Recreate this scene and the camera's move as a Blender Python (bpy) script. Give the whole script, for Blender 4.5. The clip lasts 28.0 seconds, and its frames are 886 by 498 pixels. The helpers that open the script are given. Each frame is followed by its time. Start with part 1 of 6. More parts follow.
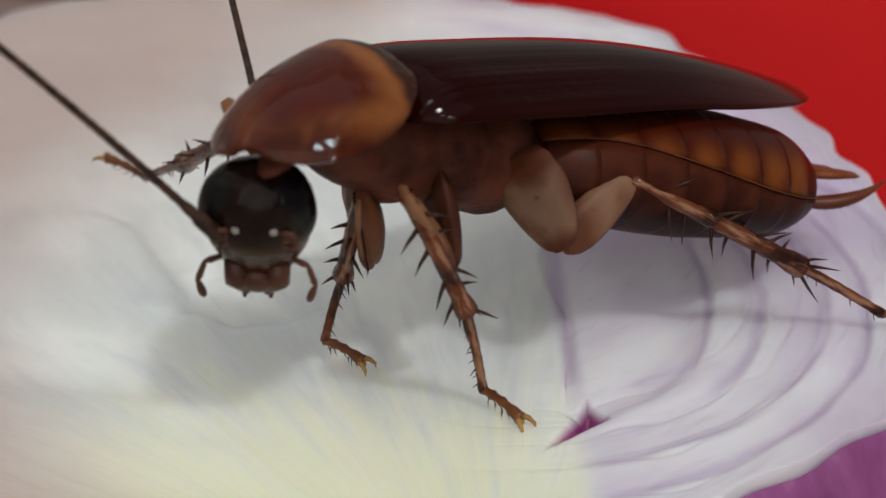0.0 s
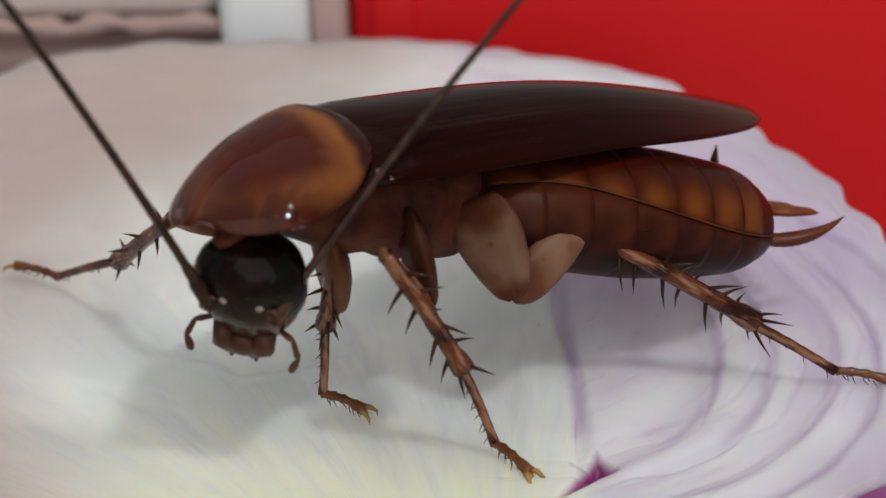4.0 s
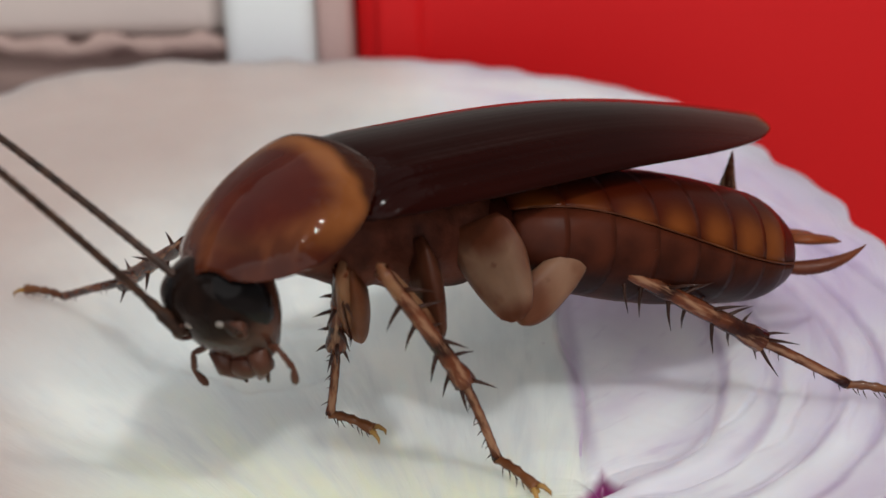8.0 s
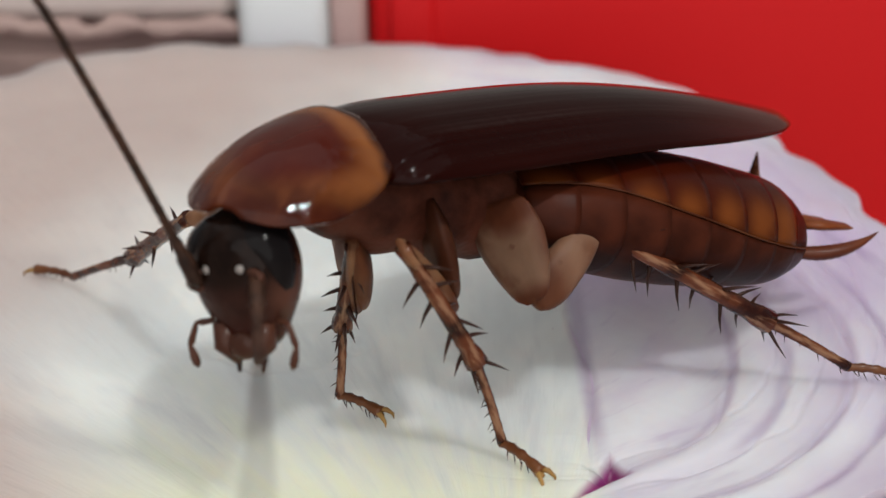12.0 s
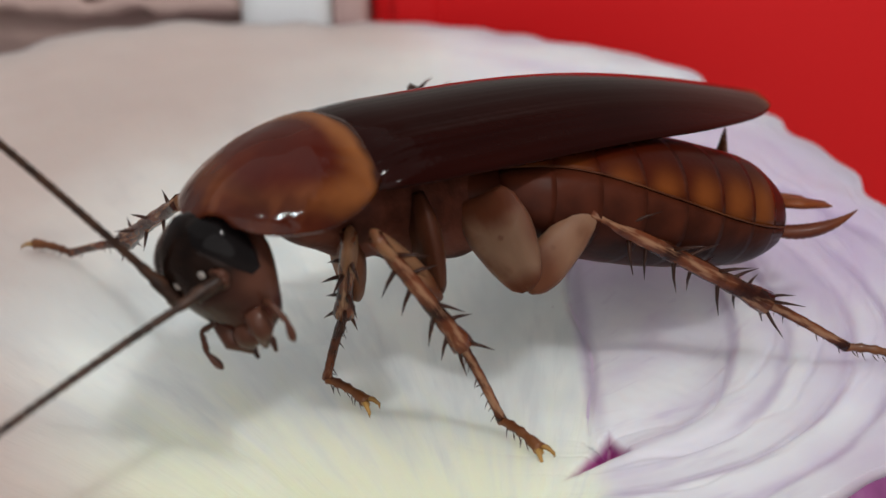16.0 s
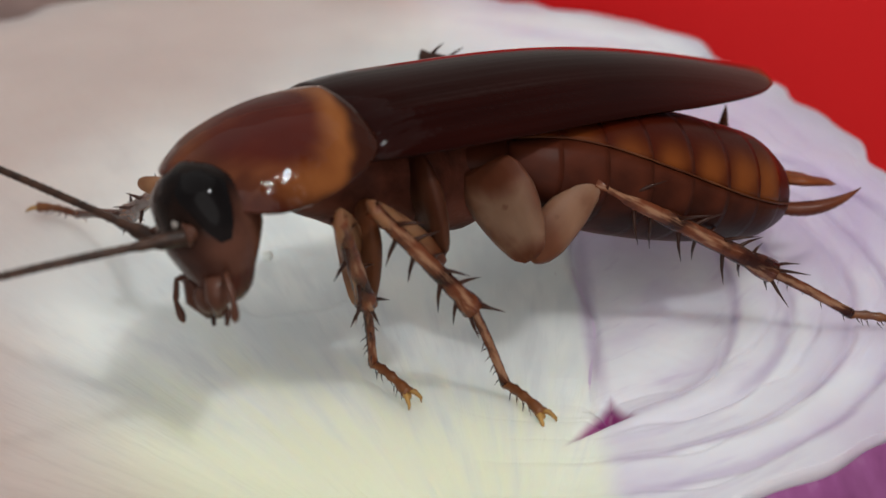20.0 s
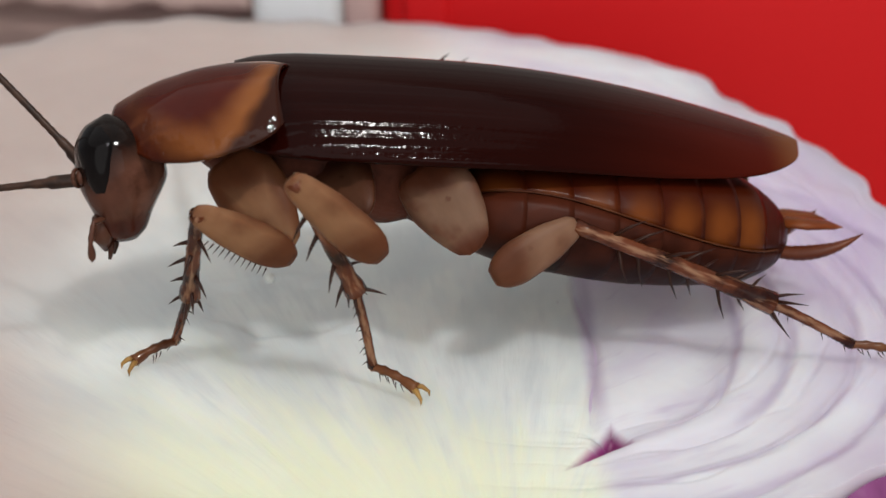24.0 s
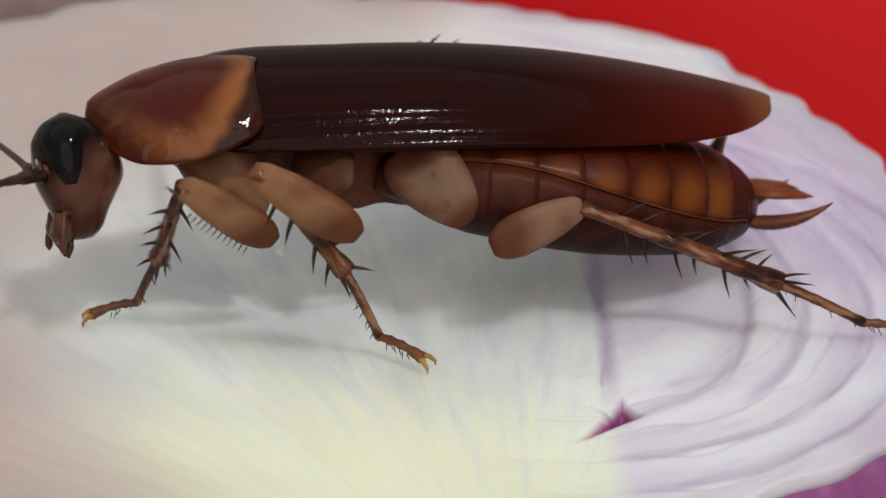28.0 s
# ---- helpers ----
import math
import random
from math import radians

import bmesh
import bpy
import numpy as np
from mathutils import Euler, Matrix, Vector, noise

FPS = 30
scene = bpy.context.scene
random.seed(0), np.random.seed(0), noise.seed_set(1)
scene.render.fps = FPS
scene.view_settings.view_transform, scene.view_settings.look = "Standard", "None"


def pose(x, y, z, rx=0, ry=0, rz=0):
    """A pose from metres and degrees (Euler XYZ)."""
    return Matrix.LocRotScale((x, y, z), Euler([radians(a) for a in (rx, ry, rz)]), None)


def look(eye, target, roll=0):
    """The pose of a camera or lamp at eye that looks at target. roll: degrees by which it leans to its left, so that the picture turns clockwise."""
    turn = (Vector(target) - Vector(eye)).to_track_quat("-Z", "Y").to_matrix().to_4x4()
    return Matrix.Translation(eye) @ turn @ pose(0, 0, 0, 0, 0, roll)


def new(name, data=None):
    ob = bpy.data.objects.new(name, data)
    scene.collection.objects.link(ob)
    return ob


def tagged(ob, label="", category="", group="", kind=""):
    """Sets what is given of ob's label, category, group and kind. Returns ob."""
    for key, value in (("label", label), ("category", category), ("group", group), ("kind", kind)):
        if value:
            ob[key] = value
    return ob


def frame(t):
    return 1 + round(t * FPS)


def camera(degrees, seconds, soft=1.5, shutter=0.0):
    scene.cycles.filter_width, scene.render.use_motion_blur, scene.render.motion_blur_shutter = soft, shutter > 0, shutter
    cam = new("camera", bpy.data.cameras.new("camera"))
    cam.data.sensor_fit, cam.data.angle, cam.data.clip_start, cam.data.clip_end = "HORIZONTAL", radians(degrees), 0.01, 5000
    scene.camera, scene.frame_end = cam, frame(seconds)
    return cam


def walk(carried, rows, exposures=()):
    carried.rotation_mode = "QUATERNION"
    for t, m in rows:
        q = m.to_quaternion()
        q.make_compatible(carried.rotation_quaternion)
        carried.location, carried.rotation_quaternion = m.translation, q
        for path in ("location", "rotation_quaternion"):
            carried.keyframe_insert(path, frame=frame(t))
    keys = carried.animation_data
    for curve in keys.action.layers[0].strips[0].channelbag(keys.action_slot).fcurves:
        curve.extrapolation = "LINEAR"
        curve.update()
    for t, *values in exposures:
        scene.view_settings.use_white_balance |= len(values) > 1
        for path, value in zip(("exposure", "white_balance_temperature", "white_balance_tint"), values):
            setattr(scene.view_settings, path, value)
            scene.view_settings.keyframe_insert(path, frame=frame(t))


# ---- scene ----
cam = camera(38.8, 28.0, shutter=0.5)
cam.data.dof.use_dof = True
cam.data.dof.focus_distance = 0.0500
cam.data.dof.aperture_fstop = 64.0
walk(cam, [
    (0, pose(0, -0.05404, 0.02829, 61.38, 0.67, -1.64)),
    (0.5, pose(0, -0.05404, 0.02829, 61.61, 0.72, -1.54)),
    (1, pose(0, -0.05404, 0.02829, 62.03, 0.76, -1.43)),
    (1.5, pose(0, -0.05404, 0.02829, 61.96, 0.74, -1.46)),
    (2, pose(0, -0.05404, 0.02829, 61.96, 0.70, -1.53)),
    (2.5, pose(0, -0.05405, 0.02828, 62.04, 0.75, -1.43)),
    (3, pose(0, -0.05405, 0.02828, 62.32, 0.80, -1.33)),
    (3.5, pose(0, -0.05406, 0.02826, 63.60, 0.79, -1.25)),
    (5.5, pose(0, -0.05406, 0.02825, 63.71, 0.74, -1.12)),
    (6, pose(0, -0.05406, 0.02825, 63.64, 0.80, -1.02)),
    (6.5, pose(0, -0.05407, 0.02824, 63.58, 0.81, -1.03)),
    (7, pose(0, -0.05408, 0.02821, 63.84, 0.81, -1.03)),
    (7.5, pose(0, -0.05411, 0.02816, 64.18, 0.78, -1.06)),
    (8, pose(0, -0.05416, 0.02806, 64.68, 0.76, -0.96)),
    (8.5, pose(0, -0.05422, 0.02794, 65.47, 0.70, -0.80)),
    (9, pose(0, -0.05425, 0.02788, 65.58, 0.63, -0.71)),
    (9.5, pose(0, -0.05424, 0.02791, 65.12, 0.48, -0.91)),
    (10, pose(0, -0.05422, 0.02795, 64.41, 0.44, -0.87)),
    (10.5, pose(0, -0.05421, 0.02797, 63.88, 0.39, -0.82)),
    (11, pose(0, -0.05422, 0.02795, 64.08, 0.41, -0.51)),
    (11.5, pose(0, -0.05424, 0.02792, 64.30, 0.35, -0.38)),
    (12, pose(0, -0.05425, 0.02790, 64.16, 0.35, -0.23)),
    (12.5, pose(0, -0.05425, 0.02789, 63.86, 0.35, -0.13)),
    (14.5, pose(0, -0.05429, 0.02782, 63.61, 0.16, 0.20)),
    (15, pose(0, -0.05430, 0.02779, 63.42, 0.15, 0.12)),
    (15.5, pose(0, -0.05432, 0.02776, 63.38, 0.12, 0.05)),
    (16, pose(0, -0.05433, 0.02773, 63.34, 0.06, -0.05)),
    (16.5, pose(0, -0.05434, 0.02772, 63.32, -0.00, -0.10)),
    (17, pose(0, -0.05435, 0.02769, 63.00, -0.00, 0.00)),
    (17.5, pose(0, -0.05437, 0.02766, 62.87, -0.00, 0.10)),
    (18, pose(0, -0.05438, 0.02763, 62.61, -0.05, 0.05)),
    (18.5, pose(0, -0.05440, 0.02760, 62.45, -0.04, 0.13)),
    (19, pose(0, -0.05441, 0.02757, 62.45, -0.01, 0.21)),
    (19.5, pose(0, -0.05442, 0.02755, 62.40, -0.00, 0.20)),
    (20, pose(0, -0.05443, 0.02753, 62.04, -0.01, 0.12)),
    (20.5, pose(0, -0.05444, 0.02751, 61.76, -0.01, 0.08)),
    (21, pose(0, -0.05445, 0.02749, 61.48, 0.04, 0.15)),
    (21.5, pose(0, -0.05450, 0.02739, 61.17, -0.13, 0.08)),
    (23.5, pose(0, -0.05475, 0.02690, 63.23, -1.00, 0.63)),
    (24, pose(0, -0.05475, 0.02689, 63.92, -1.03, 0.77)),
    (24.5, pose(0, -0.05476, 0.02688, 63.82, -1.07, 0.81)),
    (25, pose(0, -0.05477, 0.02685, 63.88, -1.06, 1.03)),
    (25.5, pose(0, -0.05479, 0.02681, 63.95, -1.08, 1.18)),
    (26, pose(0, -0.05481, 0.02678, 63.79, -1.14, 1.17)),
    (26.5, pose(0, -0.05482, 0.02675, 63.60, -1.13, 1.21)),
    (27, pose(0, -0.05484, 0.02672, 63.33, -1.09, 1.24)),
    (27.5, pose(0, -0.05485, 0.02669, 63.17, -1.07, 1.27)),
    (28, pose(0, -0.05486, 0.02666, 62.97, -1.02, 1.38))],
    exposures=[(0, -0.20), (3, -0.19), (6, -0.12), (9, -0.01), (12, 0.03), (15, -0.05), (20, -0.07), (24, 0.06), (25.5, 0.04), (28, -0.03)])

# ---------------------------------------------------------------- light
world = bpy.data.worlds.new("world")
scene.world = world
world.use_nodes = True
world.node_tree.nodes["Background"].inputs[0].default_value = (0.92, 0.96, 1.0, 1)
world.node_tree.nodes["Background"].inputs[1].default_value = 0.27


def area_lamp(name, eye, target, size, watts, colour):
    data = bpy.data.lights.new(name, "AREA")
    data.shape, data.size, data.energy, data.color = "DISK", size, watts, colour
    ob = new(name, data)
    ob.matrix_world = look(eye, target)
    return ob


# a small desk lamp, and two large unseen fills added for the room's soft light
area_lamp("desk_lamp", (0.091, -0.119, 0.272), (0, -0.010, 0), 0.018, 0.40, (1.0, 0.98, 0.95))
area_lamp("overhead_fill", (-0.25, 0.05, 1.20), (0, 0, 0), 2.2, 5.4, (1.0, 0.98, 0.96))
area_lamp("front_fill", (0.05, -1.15, 0.62), (0, 0, 0), 1.6, 8.3, (1.0, 0.98, 0.955))

# ---------------------------------------------------------------- helpers
MM = 0.001


class Nodes:
    """A small shorthand for node materials."""

    def __init__(self, name, rough=0.5, spec=0.5, coat=0.0):
        self.mat = bpy.data.materials.new(name)
        self.mat.use_nodes = True
        self.tree = self.mat.node_tree
        self.p = self.tree.nodes["Principled BSDF"]
        self.p.inputs["Roughness"].default_value = rough
        self.p.inputs["Specular IOR Level"].default_value = spec
        self.p.inputs["Coat Weight"].default_value = coat
        self.p.inputs["Coat Roughness"].default_value = 0.07
        self.geo = None

    def node(self, kind, **ins):
        n = self.tree.nodes.new(kind)
        for k, v in ins.items():
            self.put(n, k.replace("_", " "), v)
        return n

    def put(self, n, key, v):
        sock = n.inputs[key]
        if isinstance(v, bpy.types.NodeSocket):
            self.tree.links.new(v, sock)
        else:
            sock.default_value = v

    def coords(self):
        if self.geo is None:
            self.geo = self.tree.nodes.new("ShaderNodeTexCoord")
        return self.geo.outputs["Object"]

    def mapped(self, scale, loc=(0, 0, 0), rot=(0, 0, 0)):
        m = self.node("ShaderNodeMapping")
        self.put(m, "Vector", self.coords())
        m.inputs["Scale"].default_value = scale
        m.inputs["Location"].default_value = loc
        m.inputs["Rotation"].default_value = rot
        return m.outputs[0]

    def turned(self, angle, scale):
        m = self.node("ShaderNodeMapping")
        self.put(m, "Vector", self.coords())
        m.inputs["Rotation"].default_value = (0, 0, angle)
        k = self.node("ShaderNodeMapping")
        self.put(k, "Vector", m.outputs[0])
        k.inputs["Scale"].default_value = scale
        return k.outputs[0]

    def rings(self, cx, cy, across, along):
        """Polar coordinates round (cx, cy): distance and angle, scaled."""
        x, y, z = self.xyz()
        dx, dy = self.math("SUBTRACT", x, cx), self.math("SUBTRACT", y, cy)
        r = self.math("SQRT", self.math("ADD", self.math("MULTIPLY", dx, dx), self.math("MULTIPLY", dy, dy)))
        c = self.node("ShaderNodeCombineXYZ")
        self.put(c, 0, self.math("MULTIPLY", r, across))
        self.put(c, 1, self.math("MULTIPLY", self.math("DIVIDE", dx, r), along))
        self.put(c, 2, self.math("MULTIPLY", self.math("DIVIDE", dy, r), along))
        return c.outputs[0]

    def noise(self, scale, detail=3.0, vec=None, rough=0.55):
        n = self.node("ShaderNodeTexNoise")
        self.put(n, "Vector", vec if vec is not None else self.coords())
        n.inputs["Scale"].default_value = scale
        n.inputs["Detail"].default_value = detail
        n.inputs["Roughness"].default_value = rough
        return n.outputs[0]

    def math(self, op, a, b=0.0, c=0.0):
        n = self.node("ShaderNodeMath")
        n.operation = op
        for i, v in enumerate((a, b, c)):
            self.put(n, i, v)
        return n.outputs[0]

    def ramp(self, fac, stops):
        r = self.tree.nodes.new("ShaderNodeValToRGB")
        el = r.color_ramp.elements
        while len(el) < len(stops):
            el.new(0.5)
        for e, (pos, col) in zip(el, stops):
            e.position, e.color = pos, (*col, 1)
        self.put(r, 0, fac)
        return r.outputs[0]

    def step(self, v, lo, hi):
        n = self.node("ShaderNodeMapRange")
        n.interpolation_type = "SMOOTHSTEP"
        self.put(n, 0, v)
        n.inputs[1].default_value, n.inputs[2].default_value = lo, hi
        return n.outputs[0]

    def mix(self, fac, a, b, blend="MIX"):
        n = self.tree.nodes.new("ShaderNodeMix")
        n.data_type, n.blend_type = "RGBA", blend
        self.put(n, 0, fac)
        for i, v in ((6, a), (7, b)):
            self.put(n, i, v if isinstance(v, bpy.types.NodeSocket) else (*v, 1))
        return n.outputs[2]

    def xyz(self):
        s = self.node("ShaderNodeSeparateXYZ")
        self.put(s, 0, self.coords())
        return s.outputs

    def colour(self, v):
        self.put(self.p, "Base Color", v if isinstance(v, bpy.types.NodeSocket) else (*v, 1))
        return self

    def bump(self, height, dist_mm, strength=1.0):
        b = self.node("ShaderNodeBump")
        self.put(b, "Height", height)
        b.inputs["Distance"].default_value = dist_mm * MM
        b.inputs["Strength"].default_value = strength
        self.put(self.p, "Normal", b.outputs[0])
        return self

    def sub(self, weight, radius_mm, scale=1.0):
        self.p.inputs["Subsurface Weight"].default_value = weight
        self.p.inputs["Subsurface Radius"].default_value = tuple(r * MM for r in radius_mm)
        self.p.inputs["Subsurface Scale"].default_value = scale
        return self


def mesh(name, verts, faces, material, smooth=True):
    me = bpy.data.meshes.new(name)
    me.from_pydata([(x * MM, y * MM, z * MM) for x, y, z in verts], [], faces)
    me.update()
    if smooth:
        me.polygons.foreach_set("use_smooth", [True] * len(me.polygons))
    if material:
        me.materials.append(material)
    return me


def part(name, me, parent, label="", at=None):
    """Links a mesh as one object under a thing or a part."""
    ob = new(name, me)
    ob.parent = parent
    if at is not None:
        ob.matrix_basis = at
    if label:
        tagged(ob, label)
    return ob


def surface(fn, nu, nv, around=False, caps=False):
    """Verts and faces of a sheet fn(u, v), u and v from 0 to 1; around: closed in v; caps: fans at both ends of u."""
    cols = nv if around else nv + 1
    verts = [tuple(fn(i / nu, j / nv)) for i in range(nu + 1) for j in range(cols)]
    faces = []
    for i in range(nu):
        for j in range(nv):
            k = (j + 1) % cols
            faces.append((i * cols + j, i * cols + k, (i + 1) * cols + k, (i + 1) * cols + j))
    if caps and around:
        faces.append(tuple(range(cols))[::-1])
        faces.append(tuple(nu * cols + j for j in range(cols)))
    return verts, faces


def join(*pieces):
    verts, faces = [], []
    for v, f in pieces:
        n = len(verts)
        verts += v
        faces += [tuple(i + n for i in face) for face in f]
    return verts, faces


def tube(points, radii, sides=10, squash=1.0):
    """A round bar along points (lists of three), its radius at each; squash: height to width."""
    pts = [Vector(p) for p in points]
    rings = []
    side0 = Vector((0, 1, 0))
    for i, p in enumerate(pts):
        d = (pts[min(i + 1, len(pts) - 1)] - pts[max(i - 1, 0)]).normalized()
        s = (side0 - d * side0.dot(d)).normalized()
        side0 = s
        u = d.cross(s)
        rings.append([tuple(p + radii[i] * (math.cos(a) * s + squash * math.sin(a) * u))
                      for a in (2 * math.pi * k / sides for k in range(sides))])
    verts = [v for r in rings for v in r]
    faces = []
    for i in range(len(rings) - 1):
        for k in range(sides):
            m = (k + 1) % sides
            faces.append((i * sides + k, i * sides + m, (i + 1) * sides + m, (i + 1) * sides + k))
    faces.append(tuple(range(sides))[::-1])
    faces.append(tuple((len(rings) - 1) * sides + k for k in range(sides)))
    return verts, faces


def lerp(a, b, t):
    return a + (b - a) * t


def curve_of(stops, u):
    """A smooth value through (u, value) stops that swings past none of them."""
    n = len(stops)
    rise = [(stops[i + 1][1] - stops[i][1]) / (stops[i + 1][0] - stops[i][0]) for i in range(n - 1)]
    k = next((i for i in range(n - 1) if u <= stops[i + 1][0]), n - 2)

    def slope(i):
        if i == 0 or i == n - 1:
            return rise[min(i, n - 2)]
        a, c = rise[i - 1], rise[i]
        return 0.0 if a * c <= 0 else 2 * a * c / (a + c)

    (u0, v0), (u1, v1) = stops[k], stops[k + 1]
    h = u1 - u0
    t = min(1.0, max(0.0, (u - u0) / h))
    return (v0 * (1 + 2 * t) * (1 - t) ** 2 + slope(k) * h * t * (1 - t) ** 2
            + v1 * t * t * (3 - 2 * t) + slope(k + 1) * h * t * t * (t - 1))


def ball(cx, cy, cz, rx, ry, rz, nu=12, nv=18):
    return surface(lambda u, v: (cx + rx * math.sin(math.pi * u) * math.cos(2 * math.pi * v),
                                 cy + ry * math.sin(math.pi * u) * math.sin(2 * math.pi * v),
                                 cz - rz * math.cos(math.pi * u)), nu, nv, around=True)


# ---------------------------------------------------------------- materials
HOLE = ((6.37, -14.5), (4.8, -17.2), (7.0, -15.8))
HOLE_SIDES = tuple(((p[0], p[1]), (q[0], q[1])) for p, q in ((HOLE[0], HOLE[1]), (HOLE[1], HOLE[2]), (HOLE[2], HOLE[0])))


# joints between the layers of the heart: half widths of the rings round LAYER_MIDDLE, in millimetres
LAYER_MIDDLE = (4.0, -4.0)
LAYERS = (9.0, 11.3, 14.0, 15.8, 18.2)
FAN = (2.2, -27.0)


def onion_material(name):
    m = Nodes(name, rough=0.40, spec=0.4)
    x, y, z = m.xyz()
    fan = m.noise(1.0, 3.0, m.rings(FAN[0] * MM, FAN[1] * MM, 110.0, 5.5), 0.5)
    fibre = m.noise(1.0, 4.0, m.rings(FAN[0] * MM, FAN[1] * MM, 150.0, 15.0), 0.5)
    fine = m.noise(1.0, 3.0, m.rings(FAN[0] * MM, FAN[1] * MM, 260.0, 52.0), 0.6)
    band = m.noise(1.0, 3.0, m.rings(-0.005, 0.006, 420.0, 3.0), 0.5)
    thin = m.noise(1.0, 3.0, m.rings(-0.006, 0.008, 1100.0, 5.0), 0.6)
    cloud = m.noise(110.0, 3.0)
    wide = m.noise(40.0, 2.0)
    wob = m.math("MULTIPLY", m.math("SUBTRACT", wide, 0.5), 0.010)
    # white flesh with watery grey fibres
    white = m.mix(m.step(fan, 0.34, 0.68), (0.82, 0.84, 0.81), (0.68, 0.71, 0.70))
    white = m.mix(m.math("MULTIPLY", m.step(fibre, 0.50, 0.74), 0.55), white, (0.58, 0.61, 0.62))
    white = m.mix(m.math("MULTIPLY", m.step(fine, 0.58, 0.74), 0.20), white, (0.56, 0.58, 0.59))
    white = m.mix(m.math("MULTIPLY", m.step(m.math("ADD", fan, fibre), 0.92, 0.74), 0.6), white, (0.86, 0.87, 0.82))
    near = m.step(m.math("ADD", m.math("ADD", y, m.math("MULTIPLY", wob, 2.2)), m.math("MULTIPLY", m.math("SUBTRACT", fibre, 0.5), 0.016)), -0.007, -0.021)
    mid = m.step(m.math("ABSOLUTE", m.math("ADD", x, 0.003)), 0.016, 0.005)
    white = m.mix(m.math("MULTIPLY", near, mid), white, (0.83, 0.84, 0.62))
    # pinkish brown flesh at the far flank, with the light's falloff painted in
    dim_side = m.step(m.math("ADD", m.math("MULTIPLY_ADD", y, -0.45, x), m.math("MULTIPLY", wob, 1.2)), -0.009, -0.028)
    low = m.step(m.math("ADD", m.math("MULTIPLY_ADD", y, 0.75, x), wob), -0.021, -0.030)
    white = m.mix(m.math("MULTIPLY", m.math("MAXIMUM", dim_side, low), 0.9), white, (0.50, 0.38, 0.34))
    # violet layers on the other side of the crack
    violet = m.mix(m.step(cloud, 0.3, 0.72), (0.66, 0.60, 0.70), (0.76, 0.73, 0.79))
    violet = m.mix(m.step(band, 0.40, 0.66), (0.78, 0.77, 0.80), violet)
    violet = m.mix(m.math("MULTIPLY", m.step(thin, 0.54, 0.72), 0.40), violet, (0.52, 0.43, 0.57))
    pool = m.step(m.noise(75.0, 3.0), 0.50, 0.68)
    violet = m.mix(m.math("MULTIPLY", pool, 0.45), violet, (0.58, 0.48, 0.64))
    upper = m.math("MULTIPLY", m.step(m.math("ADD", y, wob), -0.0055, 0.0005), m.step(y, 0.026, 0.014))
    violet = m.mix(m.math("MULTIPLY", upper, 0.55), violet, (0.46, 0.31, 0.52))
    edge = m.math("MULTIPLY_ADD", y, -0.02, x)
    sharp = m.step(m.math("ADD", edge, m.math("MULTIPLY", wob, 0.12)), 0.0056, 0.0070)
    soft = m.step(m.math("ADD", m.math("MULTIPLY_ADD", y, 0.16, x), wob), 0.0020, 0.0100)
    here = m.step(y, 0.007, 0.000)
    side = m.math("ADD", m.math("MULTIPLY", here, sharp), m.math("MULTIPLY", m.math("SUBTRACT", 1.0, here), soft))
    base = m.mix(side, white, violet)
    # purple skins in the joints between the layers
    dx, dy = m.math("ADD", x, -LAYER_MIDDLE[0] * MM), m.math("ADD", y, -LAYER_MIDDLE[1] * MM)
    slip = m.math("MULTIPLY", m.math("SUBTRACT", m.noise(200.0, 3.0), 0.5), 0.0009)
    for i, half in enumerate(LAYERS):
        tall = half + max(0.6, 3.5 - 0.58 * (half - 9.0))
        e = m.math("SQRT", m.math("ADD", m.math("POWER", m.math("MULTIPLY", dx, 1 / (half * MM)), 2.0), m.math("POWER", m.math("MULTIPLY", dy, 1 / (tall * MM)), 2.0)))
        d = m.math("ADD", m.math("MULTIPLY", m.math("SUBTRACT", e, 1.0), half * MM), slip)
        line = m.step(m.math("ABSOLUTE", d), 0.00042, 0.00002)
        glow = m.math("MULTIPLY", m.step(d, -0.0017, -0.0001), m.step(d, 0.0003, 0.0))
        some = m.step(m.noise(90.0 + 17 * i, 2.0), 0.36, 0.58)
        base = m.mix(m.math("MULTIPLY", m.math("MULTIPLY", glow, side), 0.28), base, (0.50, 0.42, 0.56))
        base = m.mix(m.math("MULTIPLY", m.math("MULTIPLY", m.math("MULTIPLY", line, side), some), 0.45), base, (0.36, 0.27, 0.42))
    vein = m.step(m.noise(1.0, 4.0, m.turned(0.35, (420, 110, 200)), 0.55), 0.64, 0.80)
    base = m.mix(m.math("MULTIPLY", m.math("MULTIPLY", vein, side), 0.35), base, (0.38, 0.18, 0.42))
    # the crack
    crack = m.math("ABSOLUTE", m.math("SUBTRACT", edge, 0.0063))
    along = m.math("MULTIPLY", m.step(y, -0.0155, -0.012), m.step(y, 0.006, -0.002))
    base = m.mix(m.math("MULTIPLY", m.math("MULTIPLY", m.step(m.math("ADD", crack, m.math("MULTIPLY", wob, 0.08)), 0.0007, 0.0001), along), 0.55), base, (0.38, 0.27, 0.44))
    # purple membrane lining the small hole
    deep = None
    for p, q in HOLE_SIDES:
        ex, ey = (q[0] - p[0]), (q[1] - p[1])
        d = math.hypot(ex, ey)
        off = (ex * -p[1] + ey * p[0]) / d * MM
        side_of = m.math("ADD", m.math("MULTIPLY_ADD", y, ex / d, m.math("MULTIPLY", x, -ey / d)), off)
        deep = side_of if deep is None else m.math("MINIMUM", deep, side_of)
    lining = m.mix(m.step(m.noise(500.0, 3.0), 0.35, 0.65), (0.17, 0.012, 0.11), (0.32, 0.035, 0.20))
